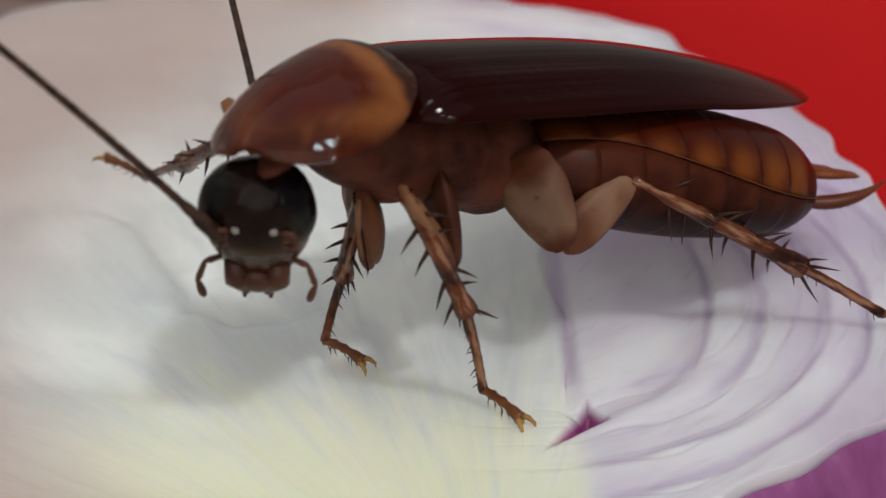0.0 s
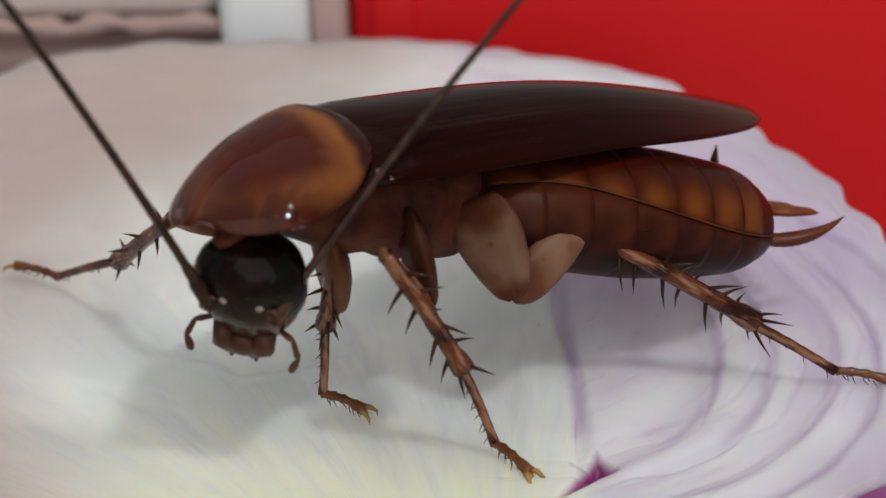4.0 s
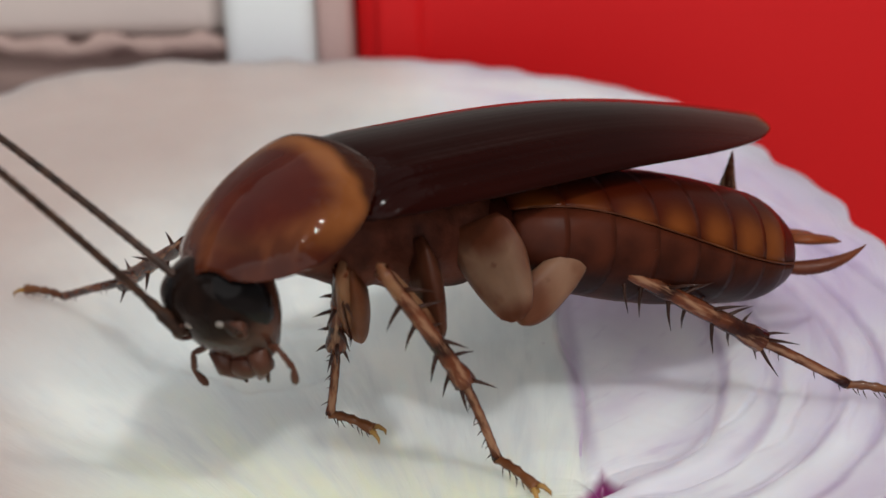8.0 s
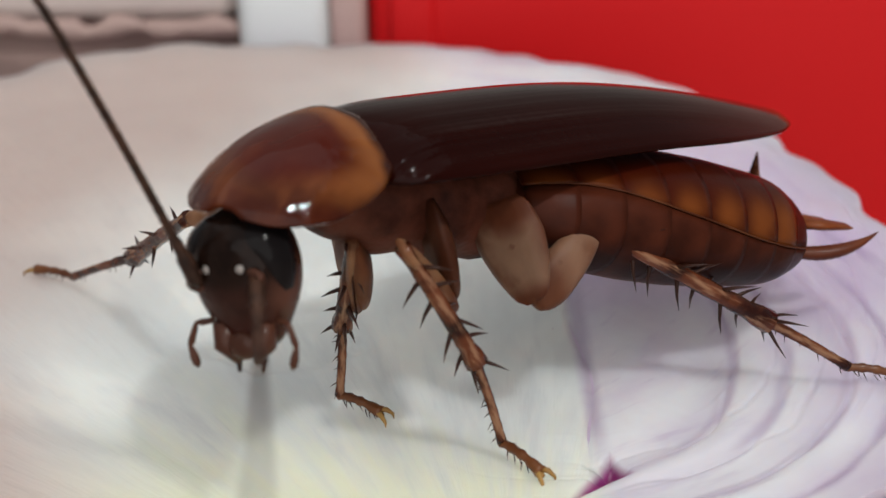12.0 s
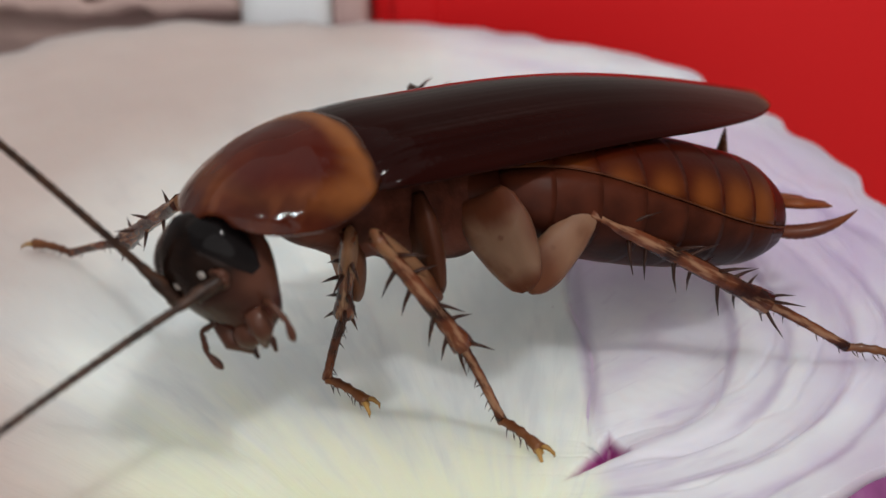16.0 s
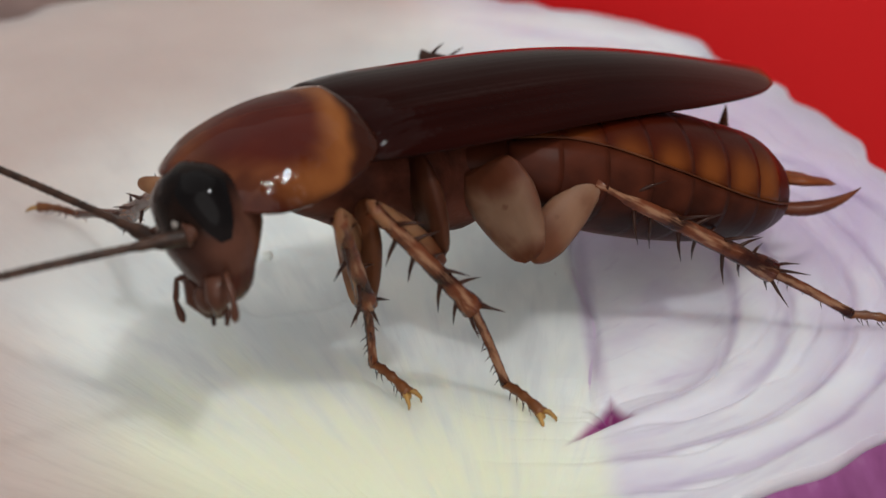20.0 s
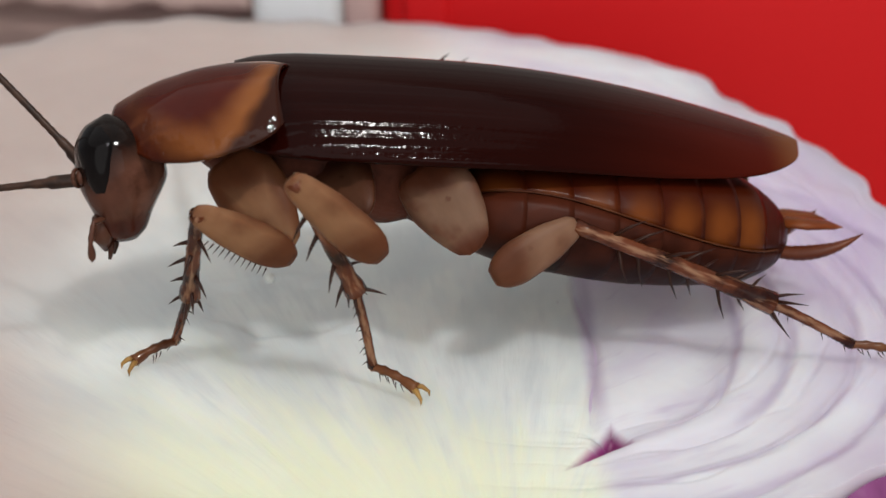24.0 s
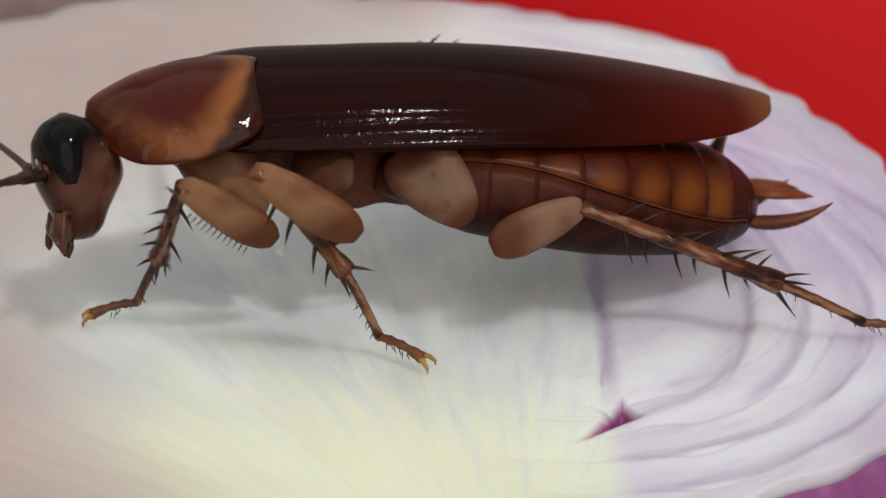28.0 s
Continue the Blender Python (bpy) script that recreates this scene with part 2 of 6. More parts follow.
    base = m.mix(m.step(m.math("ADD", deep, m.math("MULTIPLY", m.math("SUBTRACT", cloud, 0.5), 0.0006)), -0.00025, 0.00015), base, lining)
    flank = m.step(m.math("ADD", m.math("MULTIPLY_ADD", x, 0.6, m.math("MULTIPLY", y, -0.8)), m.math("MULTIPLY", wob, 0.7)), 0.0200, 0.0280)
    base = m.mix(m.math("MULTIPLY", flank, 0.75), base, (0.33, 0.13, 0.30))
    m.colour(base)
    m.sub(0.85, (8.0, 7.0, 6.5))
    m.bump(m.math("ADD", m.math("MULTIPLY", m.mix(side, m.math("ADD", fibre, m.math("MULTIPLY", fine, 0.5)), band), 0.9), m.math("MULTIPLY", cloud, 0.6)), 0.12, 0.7)
    return m.mat


def skin_material():
    m = Nodes("onion_skin", rough=0.3, spec=0.5, coat=0.2)
    streak = m.noise(1.0, 4.0, m.mapped((300, 300, 60)), 0.6)
    m.colour(m.ramp(streak, [(0.3, (0.15, 0.025, 0.11)), (0.55, (0.26, 0.07, 0.21)), (0.78, (0.48, 0.28, 0.42))]))
    m.bump(streak, 0.1, 0.6)
    return m.mat


def plain(name, colour, rough, spread=0.15, grain=60.0, bump_mm=0.05, spec=0.5, coat=0.0):
    m = Nodes(name, rough=rough, spec=spec, coat=coat)
    a = m.noise(grain, 4.0)
    b = m.noise(grain * 9, 2.0)
    dark = tuple(c * (1 - spread) for c in colour)
    light = tuple(min(1, c * (1 + spread)) for c in colour)
    m.colour(m.mix(a, dark, light))
    m.bump(m.math("ADD", a, m.math("MULTIPLY", b, 0.5)), bump_mm, 0.5)
    return m.mat


def cuticle(name, dark, light, rough=0.26, grain=350.0, stretch=(1, 1, 1), bump_mm=0.03, coat=0.0, sub=0.0, spec=0.2):
    m = Nodes(name, rough=rough, spec=spec, coat=coat)
    v = m.mapped(stretch)
    a = m.noise(grain, 4.0, v)
    b = m.noise(grain * 0.28, 2.0, v)
    m.colour(m.mix(m.step(m.math("ADD", m.math("MULTIPLY", a, 0.6), m.math("MULTIPLY", b, 0.45)), 0.36, 0.68), dark, light))
    m.bump(m.noise(grain * 4, 2.0), bump_mm, 0.4)
    if sub:
        m.sub(sub, (0.9, 0.5, 0.3))
    return m.mat


def wing_material():
    m = Nodes("wing_cuticle", rough=0.10, spec=0.07, coat=0.0)
    x, y, z = m.xyz()
    grain = m.noise(1.0, 4.0, m.mapped((120, 900, 400)), 0.6)
    tipward = m.step(x, -0.012, -0.027)
    dark = m.mix(grain, (0.007, 0.0009, 0.0006), (0.018, 0.0021, 0.0010))
    red = m.mix(grain, (0.052, 0.0036, 0.0012), (0.092, 0.0085, 0.0025))
    col = m.mix(tipward, dark, red)
    col = m.mix(m.step(x, -0.0225, -0.0255), col, (0.16, 0.055, 0.018))
    m.colour(col)
    rows = m.noise(1.0, 2.0, m.mapped((18, 2300, 0), rot=(0, 0, 0.04)), 0.5)
    pits = m.noise(2900.0, 2.0)
    side = m.step(m.math("ABSOLUTE", y), 0.0018, 0.0034)
    fore = m.step(x, -0.0130, -0.0060)
    ribbed = m.math("MULTIPLY_ADD", m.math("MULTIPLY", side, fore), 0.85, 0.15)
    h = m.math("MULTIPLY", m.math("ADD", m.math("MULTIPLY", rows, 2.2), m.math("MULTIPLY", pits, 0.45)), ribbed)
    m.bump(h, 0.09, 0.6)
    return m.mat


def pronotum_material():
    m = Nodes("pronotum_cuticle", rough=0.06, spec=0.17, coat=0.0)
    x, y, z = m.xyz()
    n = m.noise(330.0, 3.0)
    wob = m.math("MULTIPLY", m.math("SUBTRACT", m.noise(300.0, 2.5), 0.5), 0.45)
    # a dark blotch in the middle, a tan crescent behind it, brown towards the front, dark hind rim
    ax = m.math("MULTIPLY", m.math("ADD", x, 0.0006), 1 / 0.0027)
    ay = m.math("MULTIPLY", y, 1 / 0.0030)
    r = m.math("ADD", m.math("SQRT", m.math("ADD", m.math("MULTIPLY", ax, ax), m.math("MULTIPLY", ay, ay))), wob)
    blotch = m.mix(n, (0.036, 0.0026, 0.0009), (0.078, 0.0080, 0.0020))
    ring = m.mix(n, (0.13, 0.037, 0.009), (0.26, 0.090, 0.025))
    brown = m.mix(m.step(n, 0.35, 0.68), (0.034, 0.0050, 0.0018), (0.092, 0.0190, 0.0058))
    rear = m.step(m.math("ADD", x, m.math("MULTIPLY", wob, 0.0016)), 0.0016, -0.0010)
    streak = m.math("MULTIPLY", m.step(m.noise(1.0, 3.0, m.mapped((260, 700, 300)), 0.6), 0.50, 0.70), 0.8)
    brown = m.mix(streak, brown, (0.150, 0.045, 0.015))
    blotch = m.mix(m.math("MULTIPLY", streak, 0.4), blotch, (0.110, 0.022, 0.007))
    col = m.mix(m.step(r, 0.60, 1.00), blotch, m.mix(m.math("MULTIPLY_ADD", rear, 0.88, 0.12), brown, ring))
    col = m.mix(m.step(r, 1.00, 1.16), col, m.mix(rear, brown, (0.030, 0.007, 0.003)))
    m.colour(col)
    # smooth on the back, pitted and crinkled towards the flanks
    flank = m.math("MULTIPLY_ADD", m.step(m.math("ABSOLUTE", y), 0.0013, 0.0024), 4.6, 0.25)
    m.bump(m.math("MULTIPLY_ADD", m.math("ADD", m.noise(850.0, 2.0), m.math("MULTIPLY", m.noise(1900.0, 2.0), 0.4)), flank, m.noise(300.0, 3.0)), 0.050, 0.6)
    return m.mat


def head_material():
    """Black cap running down into the eyes, brown face, paler cheeks behind."""
    m = Nodes("head_cuticle", rough=0.11, spec=0.11, coat=0.0)
    x, y, z = m.xyz()
    n = m.step(m.math("MULTIPLY_ADD", m.noise(1500.0, 3.0), 0.35, m.math("MULTIPLY", m.noise(420.0, 3.0), 0.65)), 0.32, 0.68)
    ay = m.math("ABSOLUTE", y)
    wob = m.math("MULTIPLY", m.math("SUBTRACT", n, 0.5), 0.0007)
    black = m.mix(n, (0.005, 0.0026, 0.002), (0.015, 0.0072, 0.005))
    face = m.mix(n, (0.022, 0.008, 0.006), (0.050, 0.019, 0.013))
    mouth = m.mix(n, (0.026, 0.008, 0.005), (0.055, 0.019, 0.012))
    cheek = m.mix(n, (0.030, 0.0085, 0.0045), (0.135, 0.056, 0.036))
    low = m.mix(m.step(m.math("ADD", z, wob), -0.0030, -0.0044), face, mouth)
    low = m.mix(m.math("MULTIPLY", m.step(ay, 0.0010, 0.0016), 0.45), low, cheek)
    low = m.mix(m.step(m.math("ADD", x, wob), -0.0002, -0.0007), low, cheek)
    jaw = m.mix(n, (0.020, 0.0045, 0.003), (0.060, 0.016, 0.010))
    low = m.mix(m.math("MULTIPLY", m.step(m.math("ADD", z, wob), -0.0034, -0.0040), 0.85), low, jaw)
    top = m.step(m.math("ADD", m.math("MULTIPLY_ADD", x, 0.45, z), wob), -0.0024, -0.0013)
    m.colour(m.mix(top, low, black))
    m.bump(m.math("ADD", m.noise(1300.0, 3.0), m.math("MULTIPLY", m.noise(480.0, 3.0), 2.0)), 0.07, 0.6)
    return m.mat


def band_material():
    """Back plates of the abdomen: dark fore edge, amber middle."""
    m = Nodes("back_plate_cuticle", rough=0.28, spec=0.09, coat=0.0)
    x, y, z = m.xyz()
    n = m.noise(450.0, 3.0)
    amber = m.mix(n, (0.080, 0.0170, 0.0030), (0.190, 0.052, 0.0105))
    dark = m.mix(n, (0.020, 0.0022, 0.0009), (0.052, 0.0065, 0.002))
    along = m.math("ADD", x, m.math("MULTIPLY", m.math("SUBTRACT", n, 0.5), 0.0011))
    mid = m.math("MULTIPLY", m.step(along, -0.0001, 0.0010), m.step(along, 0.0022, 0.0011))
    # amber fades upward: the shade under the wings, put into the colour
    low = m.math("ADD", z, m.math("MULTIPLY", m.math("SUBTRACT", n, 0.5), 0.0012))
    flank = m.math("MULTIPLY", m.step(low, 0.0026, 0.0012), m.math("MULTIPLY_ADD", m.step(m.noise(260.0, 2.0), 0.36, 0.60), 0.5, 0.5))
    m.colour(m.mix(m.math("MULTIPLY", mid, flank), dark, amber))
    m.bump(m.noise(1400.0, 2.0), 0.04, 0.5)
    return m.mat


def leg_material():
    """Amber brown shell of the shins, mottled dark, with pale flecks that also paint highlights."""
    m = Nodes("leg_cuticle", rough=0.25, spec=0.2)
    a = m.noise(620.0, 4.0)
    b = m.noise(1.0, 3.0, m.mapped((500, 2600, 2600)), 0.6)
    col = m.mix(m.step(a, 0.36, 0.64), (0.018, 0.0032, 0.0016), (0.118, 0.031, 0.012))
    col = m.mix(m.math("MULTIPLY", m.step(b, 0.51, 0.68), 0.75), col, (0.300, 0.160, 0.092))
    m.colour(col)
    m.bump(m.math("ADD", a, b), 0.10, 0.6)
    return m.mat


def pale_shell(name, pale0, pale1, tan0, tan1, edge, length=0.006):
    """Translucent pale shell, browner at its root, its tip and rim, and in blotches."""
    m = Nodes(name, rough=0.45, spec=0.10)
    x, y, z = m.xyz()
    n = m.noise(260.0, 4.0)
    fine = m.noise(1.0, 3.0, m.mapped((350, 800, 800)), 0.6)
    speck = m.step(m.noise(1900.0, 2.0), 0.62, 0.74)
    wob = m.math("MULTIPLY", m.math("SUBTRACT", n, 0.5), 0.0024)
    rim = m.step(m.math("ADD", m.math("ABSOLUTE", y), m.math("MULTIPLY", wob, 0.6)), edge * 0.35, edge)
    root = m.step(m.math("ADD", x, wob), length * 0.42, length * 0.14)
    tip = m.step(m.math("ADD", x, m.math("MULTIPLY", wob, 0.5)), length * 0.76, length * 0.98)
    pale, tan = m.mix(fine, pale0, pale1), m.mix(fine, tan0, tan1)
    tone = m.math("MAXIMUM", m.math("MAXIMUM", m.math("MULTIPLY", rim, 0.9), m.math("MAXIMUM", root, tip)), m.step(n, 0.48, 0.70))
    m.colour(m.mix(m.math("MAXIMUM", tone, m.math("MULTIPLY", speck, 0.5)), pale, tan))
    m.sub(0.2, (0.9, 0.45, 0.25))
    m.bump(m.math("ADD", n, m.math("MULTIPLY", fine, 0.6)), 0.12, 0.6)
    return m.mat


MAT_SKIN = skin_material()
MAT_MEMBRANE = plain("onion_membrane", (0.56, 0.46, 0.60), 0.4, 0.3, 300.0, 0.02)
MAT_WING = wing_material()
MAT_PRONOTUM = pronotum_material()
MAT_HEAD = head_material()
MAT_BAND = band_material()
MAT_TERGITE = cuticle("end_plate_cuticle", (0.018, 0.0020, 0.0008), (0.048, 0.0060, 0.0018), rough=0.42, spec=0.10)
MAT_CRUMB = plain("onion_bit", (0.80, 0.82, 0.76), 0.3, 0.08, 900.0)
MAT_OCELLUS = plain("ocellus_surface", (0.26, 0.23, 0.21), 0.35, 0.2, 900.0)
MAT_EYE = cuticle("eye_surface", (0.004, 0.003, 0.003), (0.010, 0.008, 0.008), rough=0.07, bump_mm=0.01, spec=0.09)
MAT_BELLY = cuticle("belly_plate_cuticle", (0.013, 0.0028, 0.0015), (0.068, 0.0155, 0.0070), rough=0.40, spec=0.07, bump_mm=0.06)
MAT_SEAM = cuticle("seam_cuticle", (0.060, 0.014, 0.004), (0.125, 0.040, 0.013), rough=0.45, spec=0.15)
MAT_BODY = cuticle("thorax_cuticle", (0.012, 0.0022, 0.0011), (0.100, 0.0290, 0.0170), rough=0.55, grain=620.0, bump_mm=0.16, spec=0.08)
MAT_COXA = pale_shell("pale_coxa_cuticle", (0.160, 0.072, 0.034), (0.285, 0.145, 0.076), (0.068, 0.019, 0.008), (0.130, 0.045, 0.019), 0.0010, 0.0055)
MAT_CREAM = pale_shell("cream_coxa_cuticle", (0.110, 0.056, 0.034), (0.215, 0.128, 0.084), (0.050, 0.012, 0.005), (0.100, 0.031, 0.015), 0.0018, 0.0039)
MAT_THIGH = pale_shell("cream_thigh_cuticle", (0.130, 0.062, 0.036), (0.235, 0.130, 0.082), (0.060, 0.018, 0.008), (0.120, 0.043, 0.021), 0.0012, 0.0052)
MAT_MIDCOXA = pale_shell("mid_coxa_cuticle", (0.056, 0.020, 0.010), (0.112, 0.048, 0.027), (0.028, 0.007, 0.003), (0.060, 0.018, 0.009), 0.0012, 0.0042)
MAT_LEG = leg_material()
MAT_MOUTH = cuticle("mouthpart_cuticle", (0.035, 0.012, 0.007), (0.085, 0.032, 0.019), rough=0.3)
MAT_SPINE = cuticle("spine_cuticle", (0.020, 0.007, 0.005), (0.05, 0.018, 0.010), rough=0.3)
MAT_FOOT = cuticle("foot_cuticle", (0.060, 0.016, 0.006), (0.17, 0.060, 0.018), rough=0.3, coat=0.2, grain=700.0)
MAT_CLAW = cuticle("claw_cuticle", (0.22, 0.11, 0.03), (0.42, 0.24, 0.07), rough=0.3)
MAT_ANTENNA = cuticle("antenna_cuticle", (0.014, 0.007, 0.005), (0.060, 0.028, 0.017), rough=0.4, grain=2200.0)
MAT_CERCUS = cuticle("cercus_cuticle", (0.070, 0.014, 0.005), (0.17, 0.046, 0.015), rough=0.35)
MAT_LOBE = cuticle("lobe_cuticle", (0.13, 0.026, 0.006), (0.26, 0.078, 0.020), rough=0.35, sub=0.2)
MAT_RED = plain("red_plastic", (0.60, 0.008, 0.010), 0.5, 0.10, 25.0, spec=0.2)
MAT_WHITE = plain("white_plastic", (0.78, 0.82, 0.82), 0.5, 0.05, 30.0)
MAT_PINK = plain("pinkish_plaster", (0.66, 0.57, 0.53), 0.8, 0.12, 40.0)
MAT_EDGE = plain("faded_edging", (0.52, 0.36, 0.33), 0.6, 0.2, 60.0)
MAT_BROWN = plain("brown_edging", (0.40, 0.28, 0.25), 0.7, 0.2, 40.0)
MAT_TABLE = plain("table_laminate", (0.40, 0.34, 0.31), 0.6, 0.15, 14.0)
MAT_ROOM = plain("room_plaster", (0.62, 0.60, 0.57), 0.9, 0.06, 3.0)

# ---------------------------------------------------------------- the place
TABLE_Z = -0.027


def box(x0, x1, y0, y1, z0, z1, bevel=0.6, seg=3):
    """A box with rounded edges, in millimetres."""
    bm = bmesh.new()
    bmesh.ops.create_cube(bm, size=1.0)
    for v in bm.verts:
        v.co = Vector((lerp(x0, x1, v.co.x + 0.5), lerp(y0, y1, v.co.y + 0.5), lerp(z0, z1, v.co.z + 0.5)))
    bmesh.ops.bevel(bm, geom=bm.edges[:], offset=bevel, segments=seg, affect="EDGES", profile=0.5)
    bm.verts.index_update()
    out = [tuple(v.co) for v in bm.verts], [tuple(v.index for v in f.verts) for f in bm.faces]
    bm.free()
    return out


TZ = TABLE_Z / MM
table = tagged(new("ground", mesh("ground", *box(-900, 900, -700, 1100, TZ - 30, TZ, 2), MAT_TABLE)),
               "greyish brown laminate table top under the onion", "table", kind="structure")
room_wall = tagged(new("wall_north", mesh("wall_north", *box(-900, 900, 1100, 1160, TZ - 30, 1500, 2), MAT_ROOM)),
                   "plain pale plaster wall beyond the table", "wall", kind="structure")


def red_box():
    e = tagged(new("storage_box"), "bright red smooth plastic box standing behind the onion", "box")
    part("body", mesh("body", *box(-5.9, 110, 47, 62, TZ, 6.5, 2.0, 4), MAT_RED), e)
    part("corner_post", mesh("corner_post", *box(-9.1, -6.1, 46.6, 58, TZ, 6.6, 1.0, 4), MAT_EDGE), e, "faded pinkish worn corner edge")
    part("rib", mesh("rib", *box(-4.2, -0.4, 46.3, 48, TZ, 6.4, 0.7, 3), MAT_RED), e)
    return e


def white_post():
    return tagged(new("post", mesh("post", *box(-16.6, -9.2, 46, 56, TZ, 7.5, 1.6, 4), MAT_WHITE)),
                  "plain white upright plastic post beside the red box", "post")


def pink_block():
    e = tagged(new("block"), "pinkish beige plaster block with a dark ragged lower edge", "block")
    part("body", mesh("body", *box(-110, -16.8, 49, 90, -1.0, 8, 2.0, 4), MAT_PINK), e)
    pts = [(-110 + i * 1.2, 48.6 + 0.4 * noise.noise((i * 0.7, 3, 0)), -1.2 + 0.8 * noise.noise((i * 0.35, 0, 0))) for i in range(79)]
    part("lower_edge", mesh("lower_edge", *tube(pts, [0.8 + 0.6 * noise.noise((i * 0.6, 7, 0)) for i in range(79)], 10), MAT_BROWN), e,
         "dark brown ragged lower edge")
    part("foot", mesh("foot", *box(-108, -17, 52, 86, TZ, -1.5, 2), MAT_BROWN), e)
    return e


red_box()
white_post()
pink_block()


# ---------------------------------------------------------------- the onion
HEART = (5.0, -4.5)
MIDDLE = (-7.0, 9.0)
RINGS = (0.0, 0.27, 0.42, 0.60, 0.78, 0.93, 1.0)


def rim(s, a):
    """A point of the ring of size s (0 to 1) at the angle a."""
    k = max(0.0, (s - 0.27) / 0.73)
    cx, cy = lerp(HEART[0], MIDDLE[0], k), lerp(HEART[1], MIDDLE[1], k)
    c, d = math.cos(a), math.sin(a)
    n = lerp(2.0, (2.8 if d < 0 else 1.9) if c > 0 else (2.4 if d < 0 else 3.2), k)
    q = (abs(c) ** n + abs(d) ** n) ** (-1 / n)
    ru, rv = (29.5 + min(1.0, max(0.0, -3 * d))) * s, (31.0 + (d if d > 0 else -1.2 * d)) * s
    wave = 1 + 0.012 * k * math.sin(9 * a + 2) + 0.007 * k * math.sin(23 * a) + 0.006 * k * math.sin(41 * a + 1)
    wave += 0.016 * k * max(0.0, d) ** 2 * (abs(math.sin(13 * a + 0.6)) - 0.6)
    return cx + ru * q * c * wave, cy + rv * q * d * wave


def layer_at(x, y):
    """Which ring of the heart a place lies on: the ring's half width in millimetres."""
    dx, dy = x - LAYER_MIDDLE[0], y - LAYER_MIDDLE[1]
    q = math.hypot(dx, dy)
    for _ in range(4):
        tall = q + max(0.6, 3.5 - 0.58 * (q - 9.0))
        q = math.hypot(dx, dy * q / max(0.1, tall))
    return q


def ring_height(x, y, w):
    """Height of the cut face; w from 0 to 1 across an outer layer."""
    z = 0.30 * noise.noise((x * 0.09, y * 0.09, 3.0)) + 0.09 * noise.noise((x * 0.35, y * 0.35, 9.0))
    z += 0.015 * noise.noise((x * 1.6, y * 1.6, 5.0))
    edge = min(w, 1 - w)
    right = 1 / (1 + math.exp(-(x - 5) / 1.6))
    z -= 0.10 * right * math.exp(-(edge / 0.07) ** 2) * max(0, 0.45 + 1.3 * noise.noise((x * 0.17, y * 0.17, 8.0)))
    # layers of the violet side: a groove at each joint, the next layer a little higher
    q = layer_at(x, y) + 0.35 * noise.noise((x * 0.22, y * 0.22, 6.0))
    for k, joint in enumerate(LAYERS):
        d = q - joint
        wear = max(0.15, 0.65 + 0.9 * noise.noise((x * 0.2, y * 0.2, 12.0 + k)))
        z += right * wear * (0.10 / (1 + math.exp(-d / 0.18)) - 0.20 * math.exp(-(d / 0.16) ** 2) - 0.14 * math.exp(-((d + 0.5) / 0.5) ** 2))
    # fibres of the white side, fanning out from the root end
    r, a = math.hypot(x - FAN[0], y - FAN[1]), math.atan2(y - FAN[1], x - FAN[0])
    z += (1 - right) * (0.15 * noise.noise((a * 6.0, r * 0.11, 2.0)) + 0.025 * noise.noise((a * 22.0, r * 0.2, 4.0)))
    z += 0.20 * right * noise.noise((q * 0.45, 2.2 * math.cos(a), 2.2 * math.sin(a)))
    # crack between the white and the violet half of the heart
    cx = 6.2 + 0.30 * math.sin(y * 0.55) + 0.02 * y
    if -15.5 < y < 6:
        z -= 0.22 * math.exp(-((x - cx) / 0.22) ** 2)
        z -= 0.16 * math.exp(-((x - cx - 0.4) / 0.9) ** 2)
    # small three-cornered hole at the end of the crack
    inside = min(((q1[0] - p[0]) * (y - p[1]) - (q1[1] - p[1]) * (x - p[0])) / math.dist(p, q1) for p, q1 in HOLE_SIDES)
    if inside > -0.3:
        k = min(1.0, max(0.0, (inside + 0.25) / 0.9))
        z -= 0.9 * k * k * (3 - 2 * k)
    # gnawed hollow where the insect feeds
    d = math.hypot((x + 7.5) / 3.5, (y + 5.3) / 2.5)
    if d < 2:
        d += 0.22 * noise.noise((x * 0.7, y * 0.7, 1.0)) + 0.10 * noise.noise((x * 2.1, y * 2.1, 2.0))
        k = min(1.0, max(0.0, (1.08 - d) / 0.22))
        z -= 0.14 * k * k * (3 - 2 * k) - 0.06 * math.exp(-((d - 1.16) / 0.09) ** 2)
    return z - 0.25


MAT_ONION = onion_material("onion_flesh")


